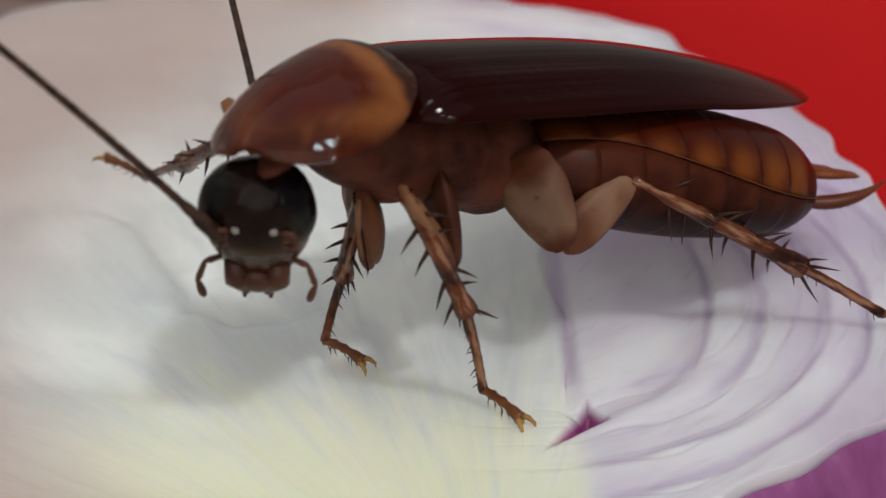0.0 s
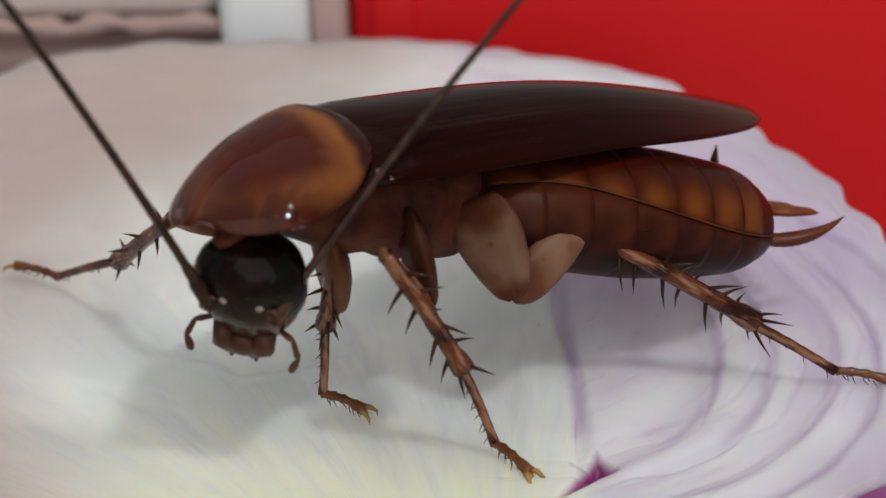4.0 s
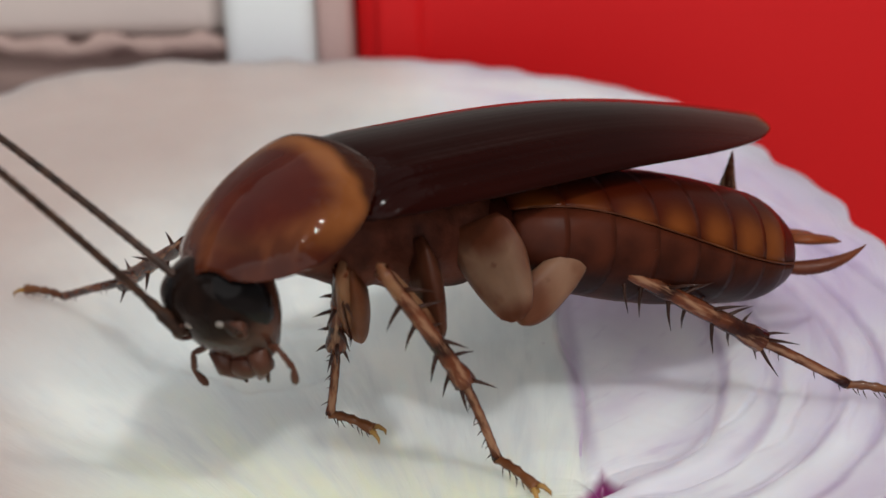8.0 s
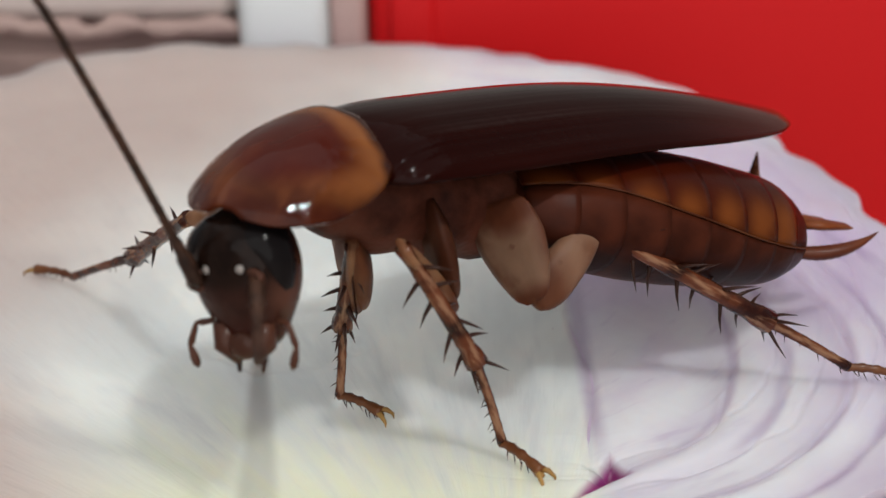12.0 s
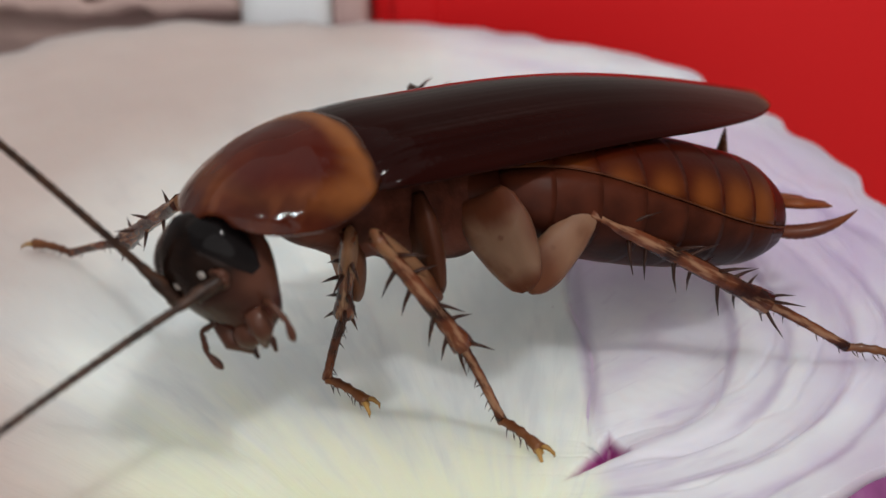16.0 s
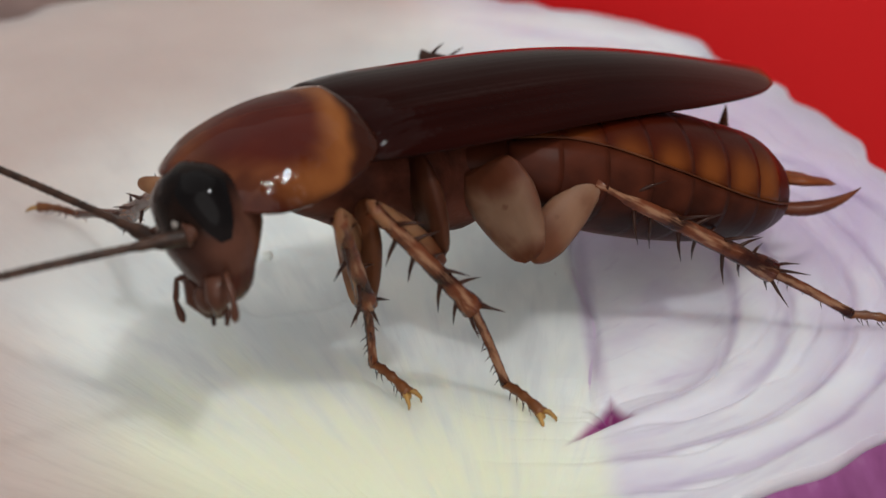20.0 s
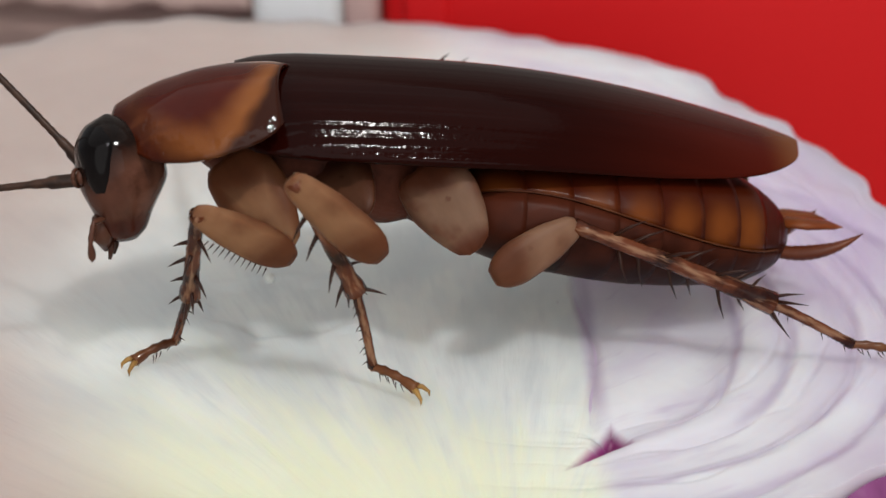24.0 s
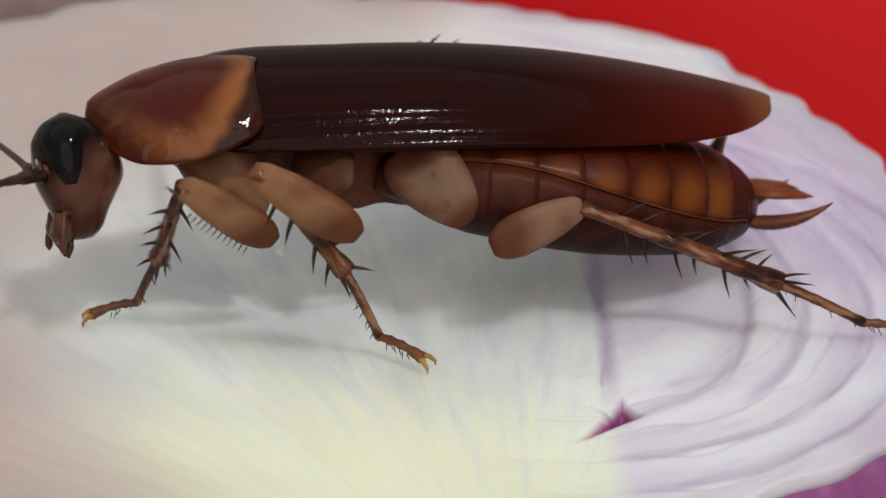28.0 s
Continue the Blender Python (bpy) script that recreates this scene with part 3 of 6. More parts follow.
def onion():
    e = tagged(new("onion_half"), "halved red onion with white and violet layers, cut face up", "onion")
    n = 440

    def face(s0, s1, m):
        def top(u, v):
            s = lerp(s0, s1, u)
            x, y = rim(s, 2 * math.pi * v)
            k = max(i for i in range(len(RINGS) - 1) if RINGS[i] <= s)
            w = min(1.0, (s - RINGS[k]) / (RINGS[k + 1] - RINGS[k]))
            return x, y, ring_height(x, y, w if k else 0.5 + w / 2)
        return surface(top, m, n, around=True)

    def wall(u, v):
        a = 2 * math.pi * v
        x, y = rim(1.0, a)
        x2, y2 = rim(0.9, a)
        return lerp(x, x2, u * u), lerp(y, y2, u * u), ring_height(x, y, 1.0) - 7.0 * u

    part("flesh", mesh("flesh", *join(face(0.001, 1.0, 240), surface(wall, 4, n, around=True)), MAT_ONION), e, "moist cut face, white on one side and violet on the other")

    # purple skins between the layers, where they show at the cut
    def strip(path, width):
        verts, faces = [], []
        for i, (x, y, dx, dy, k) in enumerate(path):
            for w in (-width * k, width * k):
                px, py = x + dx * w, y + dy * w
                verts.append((px, py, ring_height(px, py, 1.0) + 0.03))
            if i:
                faces.append((2 * i - 2, 2 * i - 1, 2 * i + 1, 2 * i))
        return verts, faces

    path = []
    for i in range(161):
        y = lerp(-14.8, 4.0, i / 160)
        x = 6.2 + 0.30 * math.sin(y * 0.55) + 0.02 * y
        path.append((x, y, 1.0, 0.0, (0.5 + 0.8 * max(0, 0.4 + noise.noise((x * 0.5, y * 0.5, 2)))) * math.sin(math.pi * (0.04 + 0.96 * i / 160)) ** 0.4))
    part("membrane", mesh("membrane", *strip(path, 0.09), MAT_MEMBRANE), e, "thin purple skin along a crack")

    def shell(u, v):
        a = 2 * math.pi * v
        x, y = rim(1.006, a)
        bulge = 1 + 0.10 * math.sin(math.pi * min(1, u * 1.6)) * (1 - u)
        r = math.sqrt(max(0, 1 - (u * 0.97) ** 2.3)) * bulge
        return MIDDLE[0] + (x - MIDDLE[0]) * r, MIDDLE[1] + (y - MIDDLE[1]) * r, -0.5 - 26.4 * u

    part("skin", mesh("skin", *surface(shell, 30, n, around=True), MAT_SKIN), e, "glossy dark purple papery skin")
    return e


onion()

# ---------------------------------------------------------------- the cockroach
LEN_ABD = 12.21
LEN_HIND_COXA = 3.91
LEN_HIND_FEMUR = 3.90
LEN_HIND_TIBIA = 8.91
LEN_HIND_TARSUS = 4.04
LEN_HIND_FOOT = 2.73
LEN_MID_COXA = 3.80
LEN_MID_FEMUR = 4.74
LEN_MID_TIBIA = 5.73
LEN_MID_TARSUS = 3.69
LEN_MID_FOOT = 2.32
LEN_FORE_COXA = 4.29
LEN_FORE_FEMUR = 4.68
LEN_FORE_TIBIA = 4.87
LEN_FORE_TARSUS = 3.27
LEN_FORE_FOOT = 2.18
LEN_FAR_MID_TIBIA = 2.83
LEN_FAR_HIND_FEMUR = 2.29
LEN_FAR_FEMUR = 3.13
LEN_FAR_TIBIA = 7.52
LEN_FAR_TARSUS = 6.35
LEN_FAR_FOOT = 2.95

cockroach = tagged(new("cockroach"), "glossy brown winged cockroach feeding on the cut onion", "cockroach")


def wing_sheet(side, lift):
    """A folded fore wing: from its outer edge to a little past the middle line."""
    length = 25.2
    half = [(0.0, 2.6), (0.04, 3.9), (0.12, 4.44), (0.35, 4.58)]
    drop = [(0.0, 2.05), (0.3, 2.16), (0.6, 1.85), (0.85, 1.10), (1.0, 0.28)]

    def at(u, v):
        u = math.sin(math.pi / 2 * u)
        w = curve_of(half, u) if u < 0.35 else 4.58 * max(0.0, 1 - ((u - 0.35) / 0.65) ** 3.0) ** 0.50
        c = lerp(-0.35, 1.0, v)
        y = w * c
        z = -curve_of(drop, u) * abs(c) ** 2.3 + lift
        z += 1.2 * math.sin(math.pi * u ** 0.98) - 0.12 * max(0, 1 - u * 9) ** 1.5 + 0.22 * math.exp(-(u / 0.17) ** 2)
        z += 0.012 * math.sin(c * 30) * (1 - u) * max(0, c)
        x = -length * u
        return x, side * y, z

    v, f = surface(at, 48, 30)
    return v, (f if side > 0 else [face[::-1] for face in f])


wings = []
for side, lift in ((-1, -0.12), (1, 0.02)):
    wing = part("wing", mesh("wing", *wing_sheet(side, lift), MAT_WING), cockroach, "dark brown glossy folded fore wing")
    wings.append(wing)
    sol = wing.modifiers.new("thickness", "SOLIDIFY")
    sol.thickness, sol.offset = 0.12 * MM, -1

# thorax under the wings
def thorax_at(u, v):
    a = 2 * math.pi * v
    w = curve_of([(0, 1.3), (0.2, 2.1), (0.6, 2.5), (1, 2.2)], u)
    h = curve_of([(0, 0.9), (0.2, 1.9), (0.6, 2.3), (1, 1.6)], u)
    x = 1.0 - 11.5 * u
    ridge = 1 + 0.05 * math.sin(u * 30)
    return x, w * math.cos(a) * ridge, -3.1 - 0.7 * u + h * math.sin(a) * ridge


part("thorax", mesh("thorax", *surface(thorax_at, 30, 28, around=True, caps=True), MAT_BODY), cockroach, "reddish brown underside of the thorax")


# shield over the fore body
def pronotum_sheet():
    """The shield: a domed plate, blunt behind and narrow in front, its middle at the origin."""
    def at(u, v):
        c = lerp(-1, 1, v)
        w = 3.31 * curve_of([(0, 0.64), (0.06, 0.80), (0.2, 0.93), (0.42, 1.0), (0.65, 0.92), (0.85, 0.66), (0.95, 0.43), (1.0, 0.2)], u)
        x = (u - 0.5) * 6.1 - 0.55 * (1 - u) ** 3
        z = -1.55 * abs(c) ** 2.3 * (w / 3.31) - 0.10 * u ** 3 - 0.48 * (1 - u) ** 4 + 0.22 * math.sin(math.pi * u ** 1.25) * (1 - 0.6 * c * c)
        lip = max(0, abs(c) - 0.9) / 0.1
        return x, w * c, z + 0.02 * lip * lip + 0.03 * noise.noise((x * 0.8, w * c * 0.8, 4))

    return surface(at, 44, 52)


pronotum = part("pronotum", mesh("pronotum", *pronotum_sheet(), MAT_PRONOTUM), cockroach, "rust brown shield with a dark blotch and tan hind rim")
sol = pronotum.modifiers.new("thickness", "SOLIDIFY")
sol.thickness, sol.offset = 0.18 * MM, -1
# soft neck and fore body under the shield
part("neck", mesh("neck", *ball(0.0, 0, -1.3, 2.9, 0.9, 0.5), MAT_BODY), pronotum)


# abdomen with its plates; the tail end is the origin, forward is +x
AB = LEN_ABD + 5.0
AB_W = [(0.0, 0.7), (1.0, 2.0), (3.2, 3.35), (8.0, 4.1), (13.0, 3.7), (AB, 1.6)]
AB_H = [(0.0, 0.7), (1.0, 1.65), (3.2, 2.55), (8.0, 2.9), (13.0, 2.4), (AB, 0.8)]


def abdomen_at(x, v, grow=1.0):
    a = 2 * math.pi * v
    w, h = curve_of(AB_W, x) * grow, curve_of(AB_H, x) * grow
    c, s = math.cos(a), math.sin(a)
    return x, w * (abs(c) ** 0.85) * (1 if c >= 0 else -1), h * s * (1.08 if s > 0 else 0.80)


abdomen = part("abdomen", mesh("abdomen", *surface(lambda u, v: abdomen_at(AB * u, v, 0.95), 24, 32, around=True, caps=True), MAT_BELLY), cockroach)


def seam_turn(x):
    """Where the flank's seam runs, in turns above the widest line: level at the tail, higher towards the thorax."""
    return curve_of([(0.0, 0.0), (3.0, 0.008), (8.0, 0.050), (13.0, 0.105), (AB, 0.12)], x)


def plate(u0, u1, back, material, name, puff):
    """A shell over part of the abdomen, its hind edge standing proud over the next."""
    x0 = u0

    def at(u, v):
        uu = lerp(u0, u1, u)
        seam = seam_turn(uu)
        turn = lerp(seam, 0.5 - seam, v) if back else lerp(0.504 - seam, 0.996 + seam, v)
        x, y, z = abdomen_at(uu, turn, 1.0 + puff * (1 - u) + 0.01)
        return x - x0, y, z

    ob = part(name, mesh(name, *surface(at, 8, 24), material), abdomen)
    ob.location = (x0 * MM, 0, 0)
    sol = ob.modifiers.new("thickness", "SOLIDIFY")
    sol.thickness, sol.offset = 0.07 * MM, -1
    return ob


cuts = [0.3, 1.1, 2.2, 3.7, 5.5, 7.4, 9.3, 11.2, 13.1, 14.8]
for u0, u1 in zip(cuts, cuts[1:]):
    plate(u0, u1 + 0.3, True, MAT_BAND if 2 < u0 < 14 else MAT_TERGITE, "back_plate", 0.006)
for u0, u1 in zip(cuts, cuts[1:]):
    plate(u0, u1 + 0.25, False, MAT_BELLY, "belly_plate", 0.007)
for side in (0, 1):
    pts = []
    for i in range(41):
        x = lerp(1.2, 14.5, i / 40)
        pts.append(abdomen_at(x, 0.5 - seam_turn(x) if side else seam_turn(x), 1.016 + 0.010 * (i % 5 == 0)))
    part("side_seam", mesh("side_seam", *tube(pts, [0.055 + 0.015 * (i % 5 == 1) for i in range(41)], 8, 0.7), MAT_SEAM), abdomen, "thin tan ridge along the flank")


def cercus_mesh(side):
    pts, rad = [], []
    for i in range(25):
        u = i / 24
        pts.append((0.6 - 3.3 * u, side * (1.1 + 1.0 * math.sin(u * 1.6)), -0.3 + 0.1 * u + 1.3 * u * u))
        bead = 0.06 * (i % 2)
        rad.append((0.42 + bead * 0.6) * math.sin(math.pi * min(1, 0.30 + 0.70 * u)) + 0.03)
    return tube(pts, rad, 10, 0.7)


for side in (-1, 1):
    part("cercus", mesh("cercus", *cercus_mesh(side), MAT_CERCUS), abdomen, "dark tapering ringed tail feeler")
    part("tail_lobe", mesh("tail_lobe", *tube([(0.5, side * 0.5, 0.9), (-0.6, side * 0.75, 1.0), (-1.8, side * 0.8, 1.05), (-2.5, side * 0.7, 1.0)],
                                               [0.6, 0.75, 0.5, 0.06], 10, 0.35), MAT_LOBE), abdomen, "amber pointed lobe at the tail")


# head: top of the head is the origin, +x is the face, the mouth is down
HH = 5.9
HEAD_SIZE = 0.90


def head_mesh(name, verts, faces, material):
    return mesh(name, [tuple(HEAD_SIZE * c for c in v) for v in verts], faces, material)


def head_at(u, v):
    a = 2 * math.pi * v
    z = -HH * 0.93 * u
    w = curve_of([(0, 0.15), (0.06, 1.15), (0.2, 1.9), (0.4, 2.1), (0.62, 1.95), (0.82, 1.5), (0.95, 1.05), (1, 0.6)], u)
    # rounded above, drawn in below the cheeks
    d = curve_of([(0, 0.1), (0.08, 0.95), (0.25, 1.45), (0.5, 1.5), (0.70, 1.20), (0.80, 1.02), (0.93, 0.85), (1, 0.5)], u)
    c, s = math.cos(a), math.sin(a)
    return d * c * (1.05 if c > 0 else 1.0 + 0.46 * math.sin(math.pi * u)), w * s, z


head = part("head", head_mesh("head", *surface(head_at, 30, 36, around=True, caps=True), MAT_HEAD), cockroach, "shiny head, black above and brown below")
def eye_at(side):
    """A kidney-shaped bulge on the side of the head, broad above and tapering down."""
    def at(u, v):
        uu = lerp(0.07, 0.56, u)
        half = curve_of([(0, 24), (0.2, 36), (0.5, 27), (0.8, 18), (1, 8)], u)
        a = math.radians(lerp(66, 76, u) + half * lerp(-1, 1, v))
        x, y, z = head_at(uu, a / (2 * math.pi))
        puff = 1.005 + 0.075 * (math.sin(math.pi * u) * math.sin(math.pi * v)) ** 0.6
        return x * puff, side * y * puff, z
    v, f = surface(at, 22, 16)
    return v, (f if side < 0 else [face[::-1] for face in f])


for side in (-1, 1):
    part("eye", head_mesh("eye", *eye_at(side), MAT_EYE), head, "glossy black kidney-shaped eye")
    part("ocellus", head_mesh("ocellus", *ball(1.40, side * 0.66, -2.0, 0.12, 0.20, 0.20, 8, 12), MAT_OCELLUS), head, "small pale spot above the feeler")
    ring = [(1.38 + 0.10 * math.cos(b), side * (1.18 + 0.36 * math.cos(b)), -2.42 + 0.36 * math.sin(b)) for b in (2 * math.pi * k / 16 for k in range(17))]
    part("feeler_socket", head_mesh("feeler_socket", *join(tube(ring, [0.09] * 17, 6), ball(1.22, side * 1.18, -2.42, 0.22, 0.34, 0.34, 8, 12)), MAT_MOUTH), head)
    part("mandible", head_mesh("mandible", *tube([(0.7, side * 0.85, -HH * 0.72), (0.85, side * 0.8, -HH * 0.86), (0.85, side * 0.35, -HH * 0.98)],
                                            [0.42, 0.48, 0.14], 10), MAT_MOUTH), head)
    palp = [(0.35, side * 1.1, -HH * 0.72), (0.85, side * 1.95, -HH * 0.72), (1.05, side * 2.25, -HH * 0.86), (1.15, side * 2.0, -HH * 1.0)]
    part("palp", head_mesh("palp", *tube([tuple(Vector(a).lerp(Vector(b), t)) for a, b in zip(palp, palp[1:]) for t in (0, 0.25, 0.5, 0.8)] + [palp[-1]],
                                    [0.10, 0.12, 0.12, 0.14, 0.09, 0.12, 0.12, 0.14, 0.09, 0.13, 0.17, 0.16, 0.05], 8), MAT_MOUTH), head, "jointed brown mouth feeler")
    small = [(0.5, side * 0.4, -HH * 0.9), (0.6, side * 0.55, -HH * 0.98), (0.75, side * 0.5, -HH * 1.05)]
    part("lip_palp", head_mesh("lip_palp", *tube(small, [0.12, 0.14, 0.07], 8), MAT_SPINE), head)
part("upper_lip", head_mesh("upper_lip", *ball(0.95, 0, -HH * 0.86, 0.35, 0.65, 0.55, 10, 14), MAT_MOUTH), head)


def antenna_mesh(bow):
    n = 170
    pts, rad = [], []
    for i in range(n + 1):
        u = i / n
        x = 33.0 * u
        pts.append((x, 0, bow * u * (0.45 - u) * 4))
        r = lerp(0.155, 0.075, u) * (1.06 if i % 2 else 0.94)
        rad.append(r if x > 1.7 else (0.28 if x < 1.1 else 0.20))
    return tube(pts, rad, 8)


antenna_right = part("antenna", mesh("antenna", *antenna_mesh(0.9), MAT_ANTENNA), head, "long thin dark ringed feeler")
antenna_left = part("antenna", mesh("antenna", *antenna_mesh(1.3), MAT_ANTENNA), head, "long thin dark ringed feeler")


# legs: each segment starts at its joint and runs along +x
def coxa_mesh(length, width, thick):
    def at(u, v):
        a = 2 * math.pi * v
        w = width * curve_of([(0, 0.70), (0.12, 0.93), (0.35, 1.0), (0.62, 0.86), (0.86, 0.60), (0.96, 0.42), (1, 0.2)], u)
        h = thick * curve_of([(0, 0.5), (0.4, 1.0), (0.9, 0.6), (1, 0.15)], u) * (0.75 if math.sin(a) > 0 else 1.0)
        c, s = math.cos(a), math.sin(a)
        keel = 0.12 * thick * max(0, s) * math.cos(3 * math.pi * c)
        return length * 1.04 * u - 0.02, w * c * (1 + 0.12 * u * (1 if c > 0 else -1)), h * s + keel
    return surface(at, 18, 20, around=True, caps=True)


def femur_mesh(length, width, thick):
    def at(u, v):
        a = 2 * math.pi * v
        w = width * curve_of([(0, 0.42), (0.10, 0.80), (0.30, 1.0), (0.60, 0.93), (0.85, 0.70), (0.95, 0.56), (1, 0.38)], u)
        c, s = math.cos(a), math.sin(a)
        # flat blade with a ridge along each edge
        return length * 1.03 * u, w * c, w * thick / width * (s + 0.22 * s * math.cos(3 * math.pi * c))
    return surface(at, 18, 18, around=True, caps=True)


def bar_mesh(length, r0, r1, knob=1.25):
    n = 14
    rad = [lerp(r0, r1, i / n) * (knob if i >= n - 1 or i == 0 else 1.0) * (1 + 0.05 * math.sin(i * 2.4)) for i in range(n + 1)]
    return tube([(length * i / n, 0, 0.05 * math.sin(3 * i / n)) for i in range(n + 1)], rad, 10)


def spine_mesh(length, r):
    return tube([(0, 0, 0), (length * 0.5, 0, 0.03 * length), (length, 0, 0)], [r, r * 0.65, r * 0.08], 6)


SPINE = {}
HAIR = mesh("bristle", *spine_mesh(0.36, 0.030), MAT_SPINE)


def spines(parent, length, count, size, r, seed, ends=4):
    """Thorns along a shin and a crown of spurs at its end."""
    rng = random.Random(seed)
    key = round(size, 2)
    if key not in SPINE:
        SPINE[key] = mesh("spine", *spine_mesh(size, 0.10), MAT_SPINE)
    for i in range(count):
        u = lerp(0.18, 0.88, i / max(1, count - 1))
        roll = (12, 172, -30, 205, -75)[i % 5] + rng.uniform(-18, 18)
        lean = rng.uniform(40, 60)
        m = pose(length * u * MM, 0, 0, roll, 0, 0) @ pose(0, 0, r * 0.7 * MM, 0, -lean, 0)
        part("spine", SPINE[key], parent, "", m)
    for i in range(ends):
        roll = 360 * i / ends + 40 + rng.uniform(-20, 20)
        m = pose(length * 0.985 * MM, 0, 0, roll, 0, 0) @ pose(0, 0, r * 0.7 * MM, 0, -rng.uniform(22, 48), 0)
        part("spine", SPINE[key], parent, "", m)


def foot_mesh(length):
    n = 12
    pts = [(length * 0.86 * i / n, 0, 0.12 * math.sin(3.1 * i / n)) for i in range(n + 1)]
    rad = [(0.17 + 0.05 * (i % 3 == 0)) * lerp(1.0, 0.95, i / n) + (0.07 if i > n - 3 else 0) for i in range(n + 1)]
    return tube(pts, rad, 9)


def claw_mesh(side, length):
    return tube([(length * 0.80, side * 0.08, 0.02), (length * 0.93, side * 0.24, 0.05), (length * 1.05, side * 0.34, -0.10), (length * 1.08, side * 0.36, -0.32)],
                [0.13, 0.11, 0.07, 0.015], 7)


def lower_leg(tib, tar, foo, r, thorns, size, seed):
    tibia = part("tibia", mesh("tibia", *bar_mesh(tib, r * 0.85, r * 1.15), MAT_LEG), cockroach, "amber brown thorny shin")
    spines(tibia, tib, thorns, size, r, seed)
    tarsus = part("tarsus", mesh("tarsus", *bar_mesh(tar, r * 0.66, r * 0.58, 1.15), MAT_LEG), cockroach)
    foot = part("foot", mesh("foot", *foot_mesh(foo), MAT_FOOT), cockroach, "ringed amber foot with claws")
    hair = random.Random(seed + 50)
    for limb, size in ((tarsus, tar), (foot, foo * 0.8)):
        for i in range(9):
            m = pose(size * (0.12 + 0.1 * i) * MM, 0, 0, 180 + hair.uniform(-75, 75), 0, 0) @ pose(0, 0, r * 0.42 * MM, 0, -hair.uniform(35, 65), 0)
            part("bristle", HAIR, limb, "", m)
    for side in (-1, 1):
        part("claw", mesh("claw", *claw_mesh(side, foo), MAT_CLAW), foot, "small curved yellow claw")
    part("pad", mesh("pad", *ball(foo * 0.86, 0, -0.12, 0.2, 0.16, 0.12, 6, 10), MAT_CLAW), foot)
    return tibia, tarsus, foot


hind_coxa = part("coxa", mesh("coxa", *coxa_mesh(LEN_HIND_COXA, 1.52, 0.6), MAT_CREAM), cockroach, "broad cream-coloured leg base")
hind_femur = part("femur", mesh("femur", *femur_mesh(LEN_HIND_FEMUR, 0.90, 0.5), MAT_THIGH), cockroach, "cream-coloured thigh")
hind_tibia, hind_tarsus, hind_foot = lower_leg(LEN_HIND_TIBIA, LEN_HIND_TARSUS, LEN_HIND_FOOT, 0.335, 15, 1.5, 3)
mid_coxa = part("coxa", mesh("coxa", *coxa_mesh(LEN_MID_COXA, 1.40, 0.6), MAT_MIDCOXA), cockroach, "pale tan leg base")
mid_femur = part("femur", mesh("femur", *femur_mesh(LEN_MID_FEMUR, 0.86, 0.36), MAT_COXA), cockroach, "pale tan thigh")
mid_tibia, mid_tarsus, mid_foot = lower_leg(LEN_MID_TIBIA, LEN_MID_TARSUS, LEN_MID_FOOT, 0.305, 9, 1.1, 5)
fore_coxa = part("coxa", mesh("coxa", *coxa_mesh(LEN_FORE_COXA, 1.5, 0.7), MAT_COXA), cockroach, "pale tan leg base")
fore_femur = part("femur", mesh("femur", *femur_mesh(LEN_FORE_FEMUR, 0.82, 0.36), MAT_COXA), cockroach, "pale tan thigh")
fore_tibia, fore_tarsus, fore_foot = lower_leg(LEN_FORE_TIBIA, LEN_FORE_TARSUS, LEN_FORE_FOOT, 0.30, 9, 0.95, 8)
far_femur = part("femur", mesh("femur", *femur_mesh(LEN_FAR_FEMUR, 0.5, 0.4), MAT_COXA), cockroach, "pale tan thigh")
far_tibia, far_tarsus, far_foot = lower_leg(LEN_FAR_TIBIA, LEN_FAR_TARSUS, LEN_FAR_FOOT, 0.33, 6, 0.9, 12)
far_mid_tibia = part("tibia", mesh("tibia", *bar_mesh(LEN_FAR_MID_TIBIA, 0.26, 0.36), MAT_SPINE), cockroach, "dark thorny shin behind the wings")
spines(far_mid_tibia, LEN_FAR_MID_TIBIA, 6, 0.95, 0.3, 21, 3)
far_hind_femur = part("femur", mesh("femur", *tube([(LEN_FAR_HIND_FEMUR * i / 6, 0, 0) for i in range(7)], [0.55, 0.46, 0.37, 0.28, 0.2, 0.12, 0.03], 10, 0.7), MAT_LEG), cockroach, "brown pointed thigh behind the abdomen")
# small raised speck on the cut face
crumb = tagged(new("onion_crumb", mesh("onion_crumb", *ball(0, 0, 0, 0.27, 0.34, 0.22, 10, 14), MAT_CRUMB)),
               "small moist white bit of onion lying on the cut face", "crumb")
crumb.location = (-8.2 * MM, -3.35 * MM, 0.05 * MM)

# comb of bristles under the fore thigh
BRISTLE = mesh("bristle", *spine_mesh(0.42, 0.035), MAT_SPINE)
for i in range(12):
    m = pose(LEN_FORE_FEMUR * (0.18 + 0.055 * i) * MM, 0.74 * MM, 0.1 * MM, 0, 0, 100 - 2 * i)
    part("bristle", BRISTLE, fore_femur, "", m)


